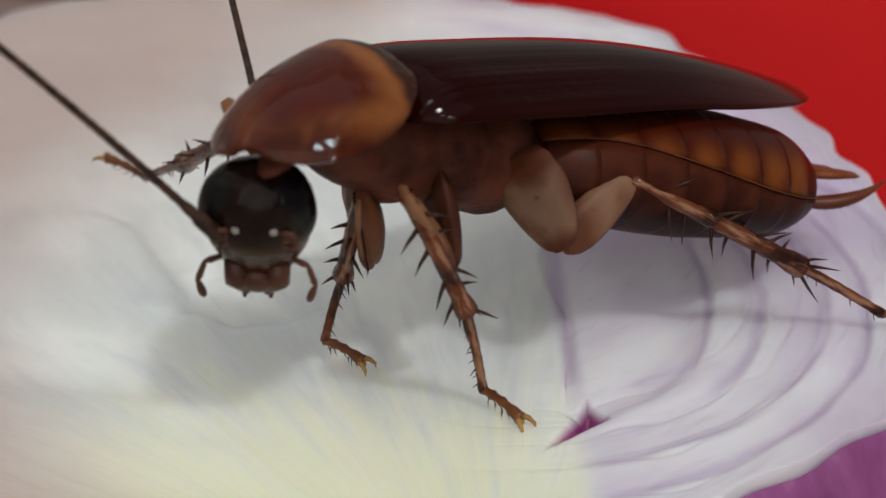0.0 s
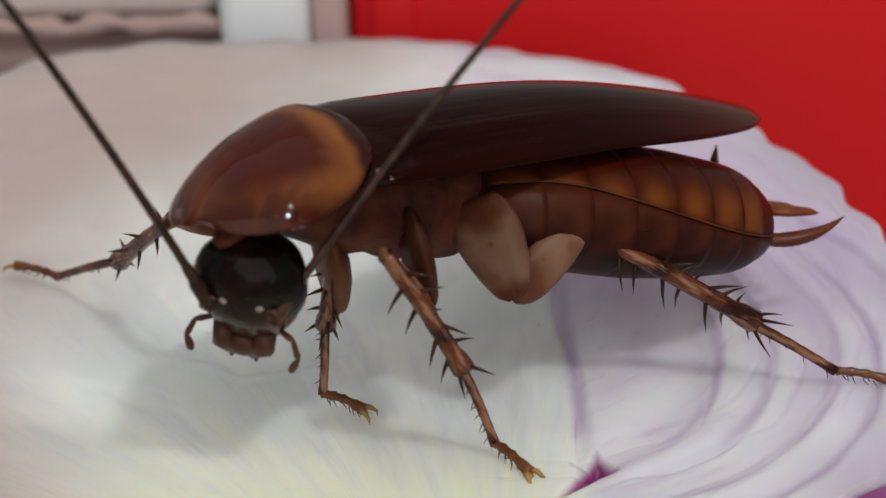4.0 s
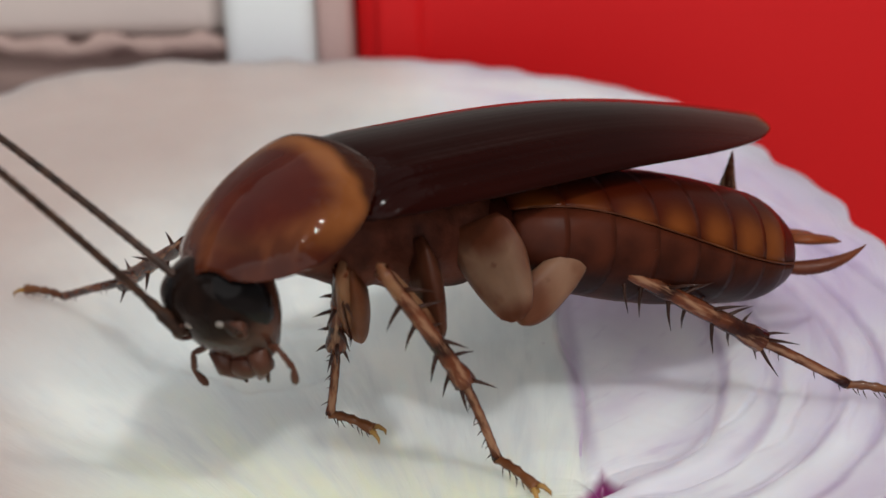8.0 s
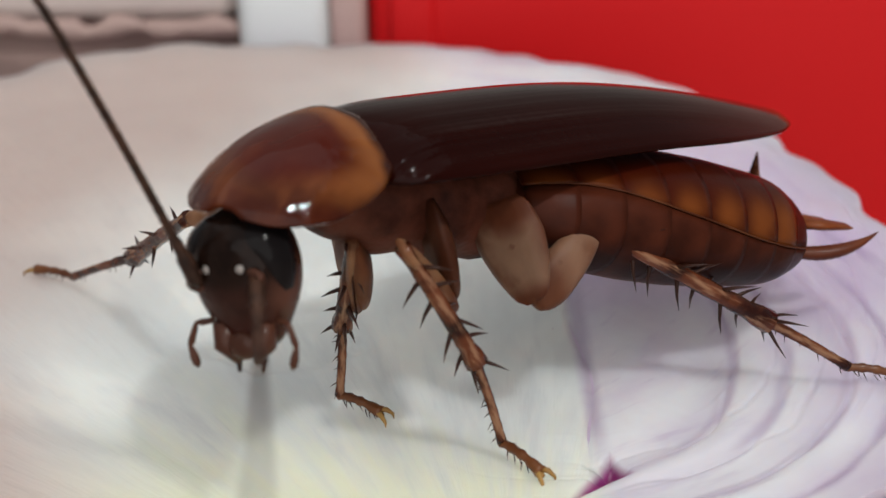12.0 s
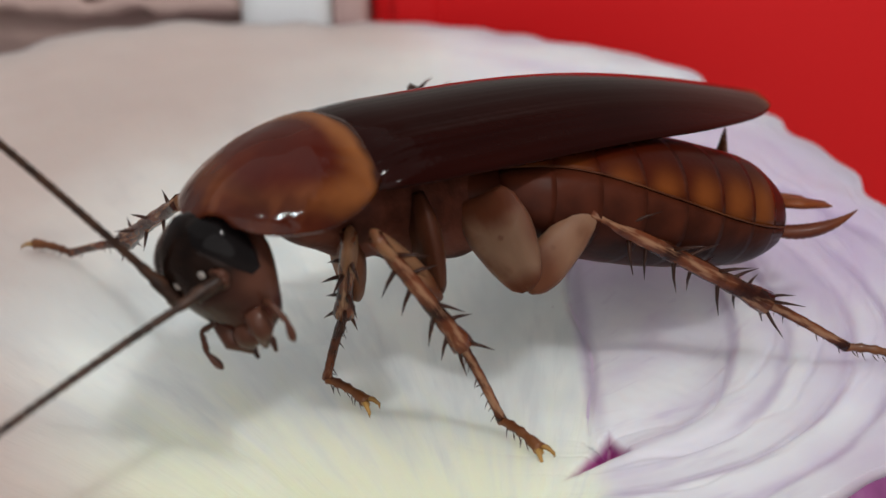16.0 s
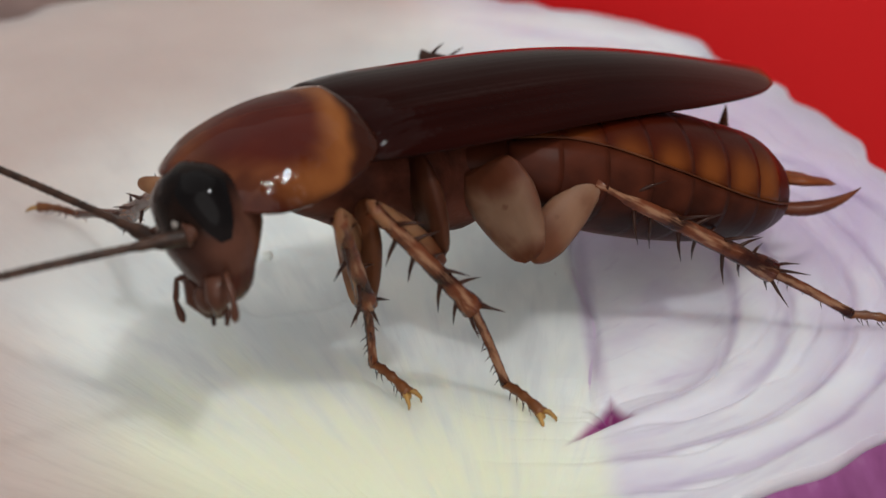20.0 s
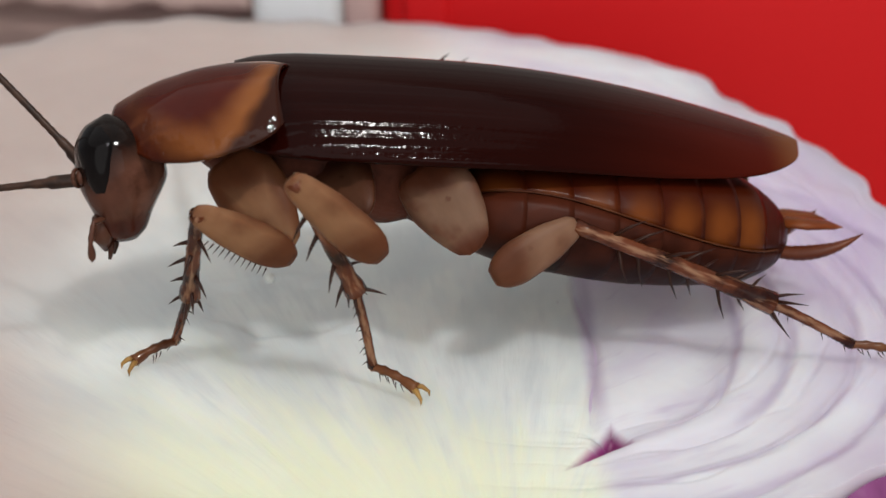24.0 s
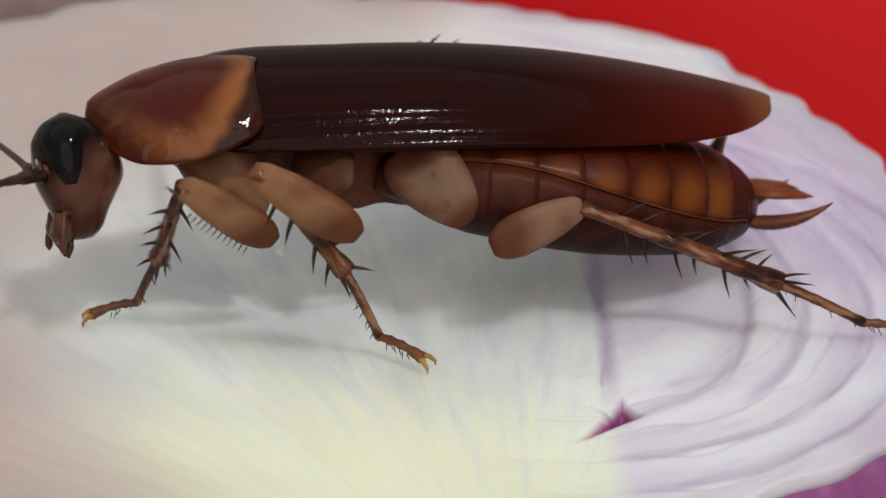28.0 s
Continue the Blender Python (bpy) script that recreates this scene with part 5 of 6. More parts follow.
    walk(hind_tarsus, [
        (0, pose(-0.01852, 0.00753, -0.00667, 17.7, 22.4, 143.4)), (1, pose(-0.01860, 0.00825, -0.00747, 14.5, 24.7, 147.6)), (2, pose(-0.01880, 0.00852, -0.00851, 15.2, 24.9, 148.3)),
        (3, pose(-0.01815, 0.00804, -0.00792, 15.9, 26.3, 142.7)), (6, pose(-0.01755, 0.00770, -0.00802, 13.9, 24.1, 146.5)), (7, pose(-0.01760, 0.00771, -0.00807, 13.9, 24.0, 144.0)),
        (8, pose(-0.01744, 0.00776, -0.00795, 12.9, 24.8, 141.3)), (9, pose(-0.01768, 0.00757, -0.00757, 14.4, 24.4, 141.4)), (10, pose(-0.01734, 0.00755, -0.00756, 14.6, 24.0, 144.5)),
        (11, pose(-0.01732, 0.00757, -0.00759, 14.9, 23.1, 147.7)), (12, pose(-0.01715, 0.00747, -0.00768, 14.8, 25.4, 149.0)), (15, pose(-0.01743, 0.00812, -0.00723, 12.8, 26.3, 148.1)),
        (17, pose(-0.01744, 0.00819, -0.00722, 13.2, 28.3, 148.4)), (18, pose(-0.01706, 0.00822, -0.00725, 12.8, 28.9, 149.7)), (20, pose(-0.01766, 0.00823, -0.00690, 13.2, 25.3, 148.8)),
        (21, pose(-0.01977, 0.00822, -0.00575, 4.6, 20.8, 154.9)), (21.5, pose(-0.02015, 0.00783, -0.00498, 2.1, 19.9, 158.9)), (24, pose(-0.02200, 0.00763, -0.00414, -2.7, 16.7, 168.5)),
        (25, pose(-0.02276, 0.00785, -0.00437, -3.2, 17.9, 168.4)), (26.5, pose(-0.02284, 0.00789, -0.00452, -2.3, 15.1, 164.6)), (28, pose(-0.02344, 0.00808, -0.00474, -3.3, 17.6, 165.3))])
    walk(hind_foot, [
        (0, pose(-0.02152, 0.00976, -0.00821, 16.2, 2.7, 138.2)), (1, pose(-0.02170, 0.01021, -0.00915, 13.6, 5.9, 137.7)), (2, pose(-0.02191, 0.01044, -0.01021, 14.3, 5.5, 136.3)),
        (3, pose(-0.02103, 0.01023, -0.00971, 14.2, 5.5, 137.1)), (6, pose(-0.02063, 0.00973, -0.00967, 13.0, 6.6, 137.7)), (7, pose(-0.02058, 0.00988, -0.00971, 12.9, 6.8, 137.9)),
        (8, pose(-0.02030, 0.01005, -0.00965, 11.8, 8.0, 138.3)), (9, pose(-0.02055, 0.00986, -0.00924, 13.0, 6.3, 139.2)), (10, pose(-0.02034, 0.00969, -0.00920, 13.5, 5.9, 138.6)),
        (11, pose(-0.02046, 0.00955, -0.00917, 14.1, 5.2, 138.3)), (12, pose(-0.02028, 0.00935, -0.00941, 13.8, 5.4, 138.8)), (15, pose(-0.02050, 0.01003, -0.00902, 11.7, 7.6, 139.7)),
        (17, pose(-0.02046, 0.01006, -0.00913, 11.9, 7.4, 139.5)), (18, pose(-0.02011, 0.01000, -0.00920, 11.5, 7.9, 139.1)), (20, pose(-0.02078, 0.01011, -0.00863, 12.2, 6.8, 140.0)),
        (21, pose(-0.02319, 0.00982, -0.00718, 4.4, 2.8, 152.3)), (21.5, pose(-0.02369, 0.00920, -0.00636, 2.2, 1.8, 156.5)), (24, pose(-0.02579, 0.00840, -0.00529, -1.7, -2.1, 164.8)),
        (25, pose(-0.02652, 0.00862, -0.00561, -2.3, -0.2, 165.1)), (26.5, pose(-0.02660, 0.00892, -0.00558, -2.3, -0.4, 165.4)), (28, pose(-0.02717, 0.00906, -0.00596, -3.1, 2.5, 165.2))])
    walk(mid_coxa, [
        (0, pose(-0.00370, 0.00101, -0.00386, 127.7, 64.4, 105.4)), (1, pose(-0.00386, 0.00152, -0.00345, 134.1, 68.2, 113.2)), (2, pose(-0.00380, 0.00147, -0.00369, 168.4, 68.5, 148.1)),
        (3, pose(-0.00397, 0.00164, -0.00338, 157.3, 68.8, 136.8)), (6, pose(-0.00398, 0.00161, -0.00378, 127.6, 68.0, 106.2)), (7, pose(-0.00409, 0.00168, -0.00383, 122.8, 67.3, 101.4)),
        (8, pose(-0.00407, 0.00184, -0.00340, 114.6, 66.5, 93.7)), (9, pose(-0.00434, 0.00183, -0.00367, 115.4, 65.2, 94.0)), (10, pose(-0.00390, 0.00160, -0.00348, 125.2, 66.7, 103.3)),
        (11, pose(-0.00370, 0.00145, -0.00342, 136.2, 67.4, 114.0)), (12, pose(-0.00357, 0.00145, -0.00317, 143.8, 68.0, 122.2)), (15, pose(-0.00381, 0.00193, -0.00249, 127.4, 68.0, 106.4)),
        (17, pose(-0.00395, 0.00195, -0.00290, 119.7, 66.8, 98.0)), (18, pose(-0.00377, 0.00198, -0.00251, 121.9, 67.5, 100.0)), (20, pose(-0.00382, 0.00194, -0.00230, 130.9, 67.8, 115.0)),
        (21, pose(-0.00492, 0.00216, -0.00232, 107.5, 36.7, 107.7)), (21.5, pose(-0.00461, 0.00221, -0.00187, 73.7, 32.6, 112.5)), (22, pose(-0.00450, 0.00208, -0.00203, 53.7, 29.7, 115.1)),
        (22.8, pose(-0.00431, 0.00188, -0.00230, 48.3, 14.4, 100.9)), (24, pose(-0.00403, 0.00162, -0.00278, 53.0, 9.0, 104.6)), (25, pose(-0.00437, 0.00171, -0.00247, 51.0, 9.3, 104.0)),
        (26.5, pose(-0.00428, 0.00169, -0.00250, 51.1, 10.0, 104.6)), (28, pose(-0.00473, 0.00180, -0.00210, 47.4, 9.7, 102.2))])
    walk(mid_femur, [
        (0, pose(-0.00410, 0.00249, -0.00707, -40.5, -37.1, 20.3)), (1, pose(-0.00442, 0.00284, -0.00704, -38.5, -34.8, 18.0)), (2, pose(-0.00517, 0.00232, -0.00776, -44.7, -30.3, 28.9)),
        (3, pose(-0.00509, 0.00269, -0.00733, -43.6, -33.5, 25.7)), (6, pose(-0.00437, 0.00297, -0.00730, -42.4, -39.8, 20.8)), (7, pose(-0.00437, 0.00308, -0.00726, -41.4, -40.1, 19.6)),
        (8, pose(-0.00417, 0.00329, -0.00673, -41.1, -41.5, 19.0)), (9, pose(-0.00445, 0.00331, -0.00689, -39.2, -39.6, 17.3)), (10, pose(-0.00423, 0.00302, -0.00687, -39.9, -38.1, 18.0)),
        (11, pose(-0.00431, 0.00281, -0.00697, -40.4, -36.0, 19.0)), (12, pose(-0.00437, 0.00272, -0.00688, -41.2, -35.0, 21.0)), (15, pose(-0.00421, 0.00331, -0.00606, -39.5, -36.1, 18.5)),
        (17, pose(-0.00416, 0.00339, -0.00631, -37.6, -36.8, 14.8)), (18, pose(-0.00401, 0.00340, -0.00598, -40.8, -38.6, 18.5)), (20, pose(-0.00444, 0.00329, -0.00594, -35.6, -31.9, 14.0)),
        (21, pose(-0.00617, 0.00607, -0.00538, -38.4, -35.3, 10.3)), (21.5, pose(-0.00637, 0.00645, -0.00480, -70.2, -35.7, 10.7)), (22, pose(-0.00663, 0.00662, -0.00490, -91.9, -35.5, 9.8)),
        (22.8, pose(-0.00533, 0.00717, -0.00369, -94.5, -41.3, 8.0)), (24, pose(-0.00556, 0.00751, -0.00374, -88.8, -36.7, 1.6)), (25, pose(-0.00584, 0.00761, -0.00346, -87.7, -36.0, 1.4)),
        (26.5, pose(-0.00582, 0.00760, -0.00358, -86.6, -32.6, 1.6)), (28, pose(-0.00601, 0.00772, -0.00313, -86.0, -33.6, 1.6))])
    walk(mid_tibia, [
        (0, pose(-0.00056, 0.00380, -0.00421, 17.6, 51.5, -178.8)), (1, pose(-0.00072, 0.00404, -0.00433, 17.2, 49.8, 173.9)), (2, pose(-0.00158, 0.00429, -0.00537, 18.3, 51.3, 174.9)),
        (3, pose(-0.00153, 0.00440, -0.00471, 18.6, 51.5, 174.3)), (6, pose(-0.00097, 0.00427, -0.00426, 17.6, 51.1, 172.7)), (7, pose(-0.00095, 0.00430, -0.00421, 17.4, 51.1, 172.8)),
        (8, pose(-0.00081, 0.00444, -0.00358, 16.8, 52.3, 173.1)), (9, pose(-0.00096, 0.00440, -0.00387, 16.8, 50.0, 173.7)), (10, pose(-0.00069, 0.00417, -0.00395, 17.5, 50.4, 173.6)),
        (11, pose(-0.00068, 0.00405, -0.00418, 18.1, 50.5, 173.8)), (12, pose(-0.00075, 0.00411, -0.00416, 18.4, 51.8, 174.4)), (15, pose(-0.00058, 0.00453, -0.00326, 15.9, 50.3, 172.8)),
        (17, pose(-0.00049, 0.00436, -0.00347, 15.9, 49.3, 171.3)), (18, pose(-0.00050, 0.00458, -0.00302, 16.4, 52.1, 173.2)), (20, pose(-0.00054, 0.00427, -0.00344, 15.0, 43.9, 167.2)),
        (21, pose(-0.00237, 0.00676, -0.00264, 1.9, 39.9, 176.3)), (21.5, pose(-0.00259, 0.00717, -0.00203, -0.5, 38.2, 175.1)), (22, pose(-0.00283, 0.00728, -0.00214, -1.2, 36.0, 173.0)),
        (22.8, pose(-0.00180, 0.00766, -0.00056, -19.7, 61.4, -148.5)), (24, pose(-0.00176, 0.00761, -0.00091, -15.1, 55.1, -168.9)), (25, pose(-0.00200, 0.00770, -0.00067, -12.0, 52.4, -170.4)),
        (26.5, pose(-0.00183, 0.00771, -0.00102, -11.4, 50.5, -170.7)), (28, pose(-0.00207, 0.00783, -0.00050, -9.6, 50.2, -171.4))])
    walk(mid_tarsus, [
        (0, pose(-0.00412, 0.00372, -0.00869, 46.4, 63.7, -170.4)), (1, pose(-0.00440, 0.00444, -0.00870, 23.7, 59.1, 174.5)), (2, pose(-0.00515, 0.00461, -0.00984, 22.5, 59.9, -178.2)),
        (3, pose(-0.00508, 0.00476, -0.00919, 24.6, 59.8, 176.9)), (6, pose(-0.00454, 0.00473, -0.00872, 23.9, 61.4, 178.0)), (7, pose(-0.00453, 0.00475, -0.00866, 24.9, 61.9, 176.2)),
        (8, pose(-0.00429, 0.00486, -0.00812, 25.6, 63.9, 174.1)), (9, pose(-0.00462, 0.00480, -0.00826, 27.1, 62.3, 172.1)), (10, pose(-0.00431, 0.00458, -0.00836, 28.4, 62.9, 173.7)),
        (11, pose(-0.00431, 0.00445, -0.00860, 29.5, 63.0, 175.6)), (12, pose(-0.00427, 0.00445, -0.00867, 30.1, 64.4, 177.8)), (15, pose(-0.00421, 0.00498, -0.00767, 22.6, 60.0, 168.5)),
        (17, pose(-0.00418, 0.00492, -0.00781, 22.4, 60.2, 172.0)), (18, pose(-0.00400, 0.00500, -0.00754, 24.3, 64.2, 178.4)), (20, pose(-0.00457, 0.00518, -0.00741, 23.7, 61.6, 175.4)),
        (21, pose(-0.00675, 0.00705, -0.00631, 13.2, 56.0, 130.3)), (21.5, pose(-0.00707, 0.00756, -0.00557, 10.4, 54.2, 131.9)), (22, pose(-0.00743, 0.00785, -0.00551, 9.8, 53.1, 132.6)),
        (22.8, pose(-0.00414, 0.00623, -0.00559, 20.2, 69.8, -175.2)), (24, pose(-0.00498, 0.00699, -0.00561, 14.9, 68.9, -177.1)), (25, pose(-0.00545, 0.00712, -0.00521, -2.8, 67.3, 165.1)),
        (26.5, pose(-0.00543, 0.00712, -0.00544, -19.2, 65.0, -172.7)), (28, pose(-0.00569, 0.00728, -0.00491, -13.4, 61.5, -173.0))])
    walk(mid_foot, [
        (0, pose(-0.00574, 0.00345, -0.01200, 17.2, 14.9, 100.5)), (1, pose(-0.00629, 0.00462, -0.01187, 12.4, 14.3, 93.9)), (2, pose(-0.00700, 0.00456, -0.01303, 12.2, 16.2, 85.5)),
        (3, pose(-0.00693, 0.00486, -0.01238, 13.1, 15.3, 92.6)), (6, pose(-0.00630, 0.00479, -0.01197, 11.7, 15.3, 95.5)), (7, pose(-0.00626, 0.00486, -0.01192, 11.7, 15.3, 97.4)),
        (8, pose(-0.00590, 0.00503, -0.01143, 10.3, 15.5, 99.3)), (9, pose(-0.00632, 0.00504, -0.01153, 12.6, 15.1, 102.2)), (10, pose(-0.00599, 0.00476, -0.01165, 13.1, 15.3, 101.2)),
        (11, pose(-0.00598, 0.00457, -0.01189, 14.0, 15.4, 100.5)), (12, pose(-0.00586, 0.00451, -0.01199, 13.5, 15.7, 100.0)), (15, pose(-0.00602, 0.00535, -0.01087, 10.3, 15.3, 99.1)),
        (17, pose(-0.00600, 0.00518, -0.01102, 10.5, 14.9, 99.7)), (18, pose(-0.00561, 0.00504, -0.01086, 9.8, 16.3, 98.8)), (20, pose(-0.00632, 0.00532, -0.01066, 10.9, 15.7, 97.2)),
        (21, pose(-0.00809, 0.00862, -0.00937, 7.8, 7.7, 112.5)), (21.5, pose(-0.00851, 0.00916, -0.00857, 6.7, 5.5, 116.2)), (22, pose(-0.00893, 0.00948, -0.00846, 6.7, 4.3, 117.5)),
        (22.8, pose(-0.00541, 0.00613, -0.00906, 3.7, 3.8, 139.1)), (24, pose(-0.00631, 0.00692, -0.00905, 2.9, 1.9, 142.1)), (25, pose(-0.00683, 0.00748, -0.00862, 0.7, 4.6, 147.7)),
        (26.5, pose(-0.00697, 0.00692, -0.00879, 1.9, 3.3, 141.8)), (28, pose(-0.00744, 0.00707, -0.00815, -0.1, 5.2, 142.4))])
    walk(fore_coxa, [
        (0, pose(-0.00106, 0.00014, -0.00446, 230.3, 51.0, -144.1)), (1, pose(-0.00105, 0.00047, -0.00410, 236.6, 54.5, -139.4)), (2, pose(-0.00164, 0.00062, -0.00499, 235.6, 54.2, -141.7)),
        (3, pose(-0.00144, 0.00067, -0.00428, 238.8, 52.9, -138.2)), (6, pose(-0.00116, 0.00059, -0.00417, 237.8, 55.3, -138.8)), (7, pose(-0.00136, 0.00072, -0.00429, 237.0, 56.0, -139.5)),
        (8, pose(-0.00142, 0.00095, -0.00386, 237.9, 58.1, -138.5)), (9, pose(-0.00180, 0.00098, -0.00430, 234.2, 57.9, -141.7)), (10, pose(-0.00131, 0.00064, -0.00422, 234.5, 55.9, -142.0)),
        (11, pose(-0.00108, 0.00041, -0.00429, 234.5, 54.0, -142.3)), (12, pose(-0.00088, 0.00034, -0.00411, 236.0, 53.6, -140.7)), (15, pose(-0.00111, 0.00094, -0.00308, 235.6, 59.6, -141.2)),
        (17, pose(-0.00126, 0.00094, -0.00350, 234.7, 60.1, -142.4)), (17.2, pose(-0.00127, 0.00094, -0.00354, 233.4, 61.3, -143.8)), (17.6, pose(-0.00130, 0.00096, -0.00364, 206.6, 71.0, -163.4)),
        (18, pose(-0.00132, 0.00098, -0.00374, 168.6, 75.3, 163.6)), (20, pose(-0.00176, 0.00119, -0.00379, 139.0, 83.0, 133.0)), (20.6, pose(-0.00107, 0.00112, -0.00372, 116.8, 70.1, 150.3)),
        (21, pose(-0.00060, 0.00141, -0.00360, 85.9, 60.3, 141.5)), (21.5, pose(-0.00031, 0.00187, -0.00297, 66.3, 54.6, 137.3)), (24, pose(-0.00007, 0.00198, -0.00302, 58.6, 31.6, 130.3)),
        (25, pose(-0.00034, 0.00203, -0.00230, 56.9, 32.7, 129.4)), (25.7, pose(0.00012, 0.00194, -0.00247, 59.3, 33.3, 133.0)), (26.15, pose(0.00042, 0.00187, -0.00258, 53.6, 42.8, 128.5)),
        (26.5, pose(0.00065, 0.00183, -0.00267, 55.4, 40.6, 130.1)), (27.45, pose(0.00025, 0.00191, -0.00214, 54.0, 41.0, 129.2)), (27.7, pose(0.00014, 0.00193, -0.00201, 57.9, 35.1, 132.7)),
        (28, pose(-0.00000, 0.00196, -0.00185, 60.8, 37.1, 137.8))])
    walk(fore_femur, [
        (0, pose(-0.00357, -0.00168, -0.00828, -87.2, -43.5, 41.9)), (1, pose(-0.00312, -0.00131, -0.00794, -90.6, -44.4, 44.3)), (2, pose(-0.00410, -0.00132, -0.00932, -90.8, -52.7, 40.1)),
        (3, pose(-0.00377, -0.00141, -0.00840, -96.7, -44.2, 52.2)), (6, pose(-0.00318, -0.00117, -0.00804, -93.2, -46.0, 46.3)), (7, pose(-0.00323, -0.00089, -0.00794, -92.4, -44.5, 45.9)),
        (8, pose(-0.00304, -0.00049, -0.00735, -93.1, -44.1, 46.9)), (9, pose(-0.00339, -0.00027, -0.00753, -90.3, -41.5, 45.2)), (10, pose(-0.00313, -0.00078, -0.00763, -91.1, -41.8, 45.5)),
        (11, pose(-0.00314, -0.00118, -0.00787, -91.6, -41.9, 45.9)), (12, pose(-0.00306, -0.00144, -0.00793, -93.4, -42.9, 48.0)), (15, pose(-0.00263, -0.00028, -0.00639, -96.9, -36.5, 56.0)),
        (17, pose(-0.00272, -0.00020, -0.00671, -95.5, -38.5, 52.4)), (17.2, pose(-0.00267, -0.00008, -0.00671, -95.1, -36.0, 53.2)), (17.6, pose(-0.00214, 0.00071, -0.00619, -95.2, -34.9, 53.7)),
        (18, pose(-0.00194, 0.00116, -0.00617, -94.8, -31.0, 55.6)), (20, pose(-0.00195, 0.00139, -0.00604, -88.6, -30.1, 46.4)), (20.6, pose(-0.00197, 0.00163, -0.00659, -84.6, -38.7, 38.2)),
        (21, pose(-0.00205, 0.00256, -0.00685, -82.0, -41.3, 14.5)), (21.5, pose(-0.00195, 0.00338, -0.00611, -86.4, -40.2, 15.9)), (24, pose(-0.00271, 0.00510, -0.00553, -88.5, -28.3, 16.1)),
        (25, pose(-0.00292, 0.00517, -0.00491, -90.0, -28.7, 19.9)), (25.7, pose(-0.00272, 0.00499, -0.00521, -94.4, -32.3, 23.7)), (26.15, pose(-0.00139, 0.00416, -0.00528, -72.5, -2.9, -34.8)),
        (26.5, pose(-0.00137, 0.00423, -0.00536, -72.0, -3.5, -35.8)), (27.45, pose(-0.00175, 0.00435, -0.00488, -70.1, -6.6, -36.4)), (27.7, pose(-0.00268, 0.00498, -0.00492, -73.6, -37.7, -15.8)),
        (28, pose(-0.00323, 0.00489, -0.00514, -90.5, -37.5, 13.2))])
    walk(fore_tibia, [
        (0, pose(-0.00104, 0.00059, -0.00506, -23.8, 51.8, -119.7)), (1, pose(-0.00073, 0.00103, -0.00467, -12.5, 50.6, -123.8)), (2, pose(-0.00192, 0.00051, -0.00560, -16.9, 54.5, -123.4)),
        (3, pose(-0.00172, 0.00124, -0.00514, -17.5, 52.9, -119.4)), (6, pose(-0.00093, 0.00118, -0.00467, -11.3, 51.7, -123.6)), (7, pose(-0.00091, 0.00151, -0.00466, -11.1, 51.6, -122.9)),
        (8, pose(-0.00074, 0.00196, -0.00409, -9.0, 52.2, -120.4)), (9, pose(-0.00092, 0.00221, -0.00443, -11.9, 51.0, -122.0)), (10, pose(-0.00068, 0.00171, -0.00451, -13.5, 51.8, -122.1)),
        (11, pose(-0.00071, 0.00132, -0.00475, -15.7, 52.4, -122.5)), (12, pose(-0.00076, 0.00110, -0.00474, -16.1, 53.7, -120.9)), (15, pose(-0.00053, 0.00284, -0.00361, -9.2, 53.0, -120.4)),
        (17, pose(-0.00049, 0.00271, -0.00380, -8.4, 52.8, -123.2)), (17.2, pose(-0.00040, 0.00295, -0.00396, -8.1, 49.1, -120.8)), (17.6, pose(0.00013, 0.00380, -0.00352, 5.8, 60.4, -149.1)),
        (18, pose(0.00033, 0.00446, -0.00377, -0.9, 53.7, -137.3)), (20, pose(0.00084, 0.00432, -0.00369, 1.2, 52.5, -145.5)), (20.6, pose(0.00089, 0.00389, -0.00367, 13.3, 47.5, 163.5)),
        (21, pose(0.00135, 0.00344, -0.00375, -14.2, 57.4, -78.4)), (21.5, pose(0.00148, 0.00436, -0.00309, -14.0, 60.8, -77.4)), (24, pose(0.00124, 0.00624, -0.00331, -27.6, 70.1, -100.6)),
        (25, pose(0.00094, 0.00657, -0.00266, -24.0, 69.8, -105.8)), (25.7, pose(0.00090, 0.00658, -0.00271, -24.3, 69.8, -106.2)), (26.15, pose(0.00244, 0.00149, -0.00505, -6.4, 59.5, -51.9)),
        (26.5, pose(0.00242, 0.00149, -0.00508, -6.5, 59.5, -52.0)), (27.45, pose(0.00199, 0.00159, -0.00434, -3.6, 58.3, -49.6)), (27.7, pose(0.00088, 0.00398, -0.00206, 164.0, 84.5, -27.9)),
        (28, pose(0.00038, 0.00574, -0.00230, -7.0, 64.5, -68.0))])
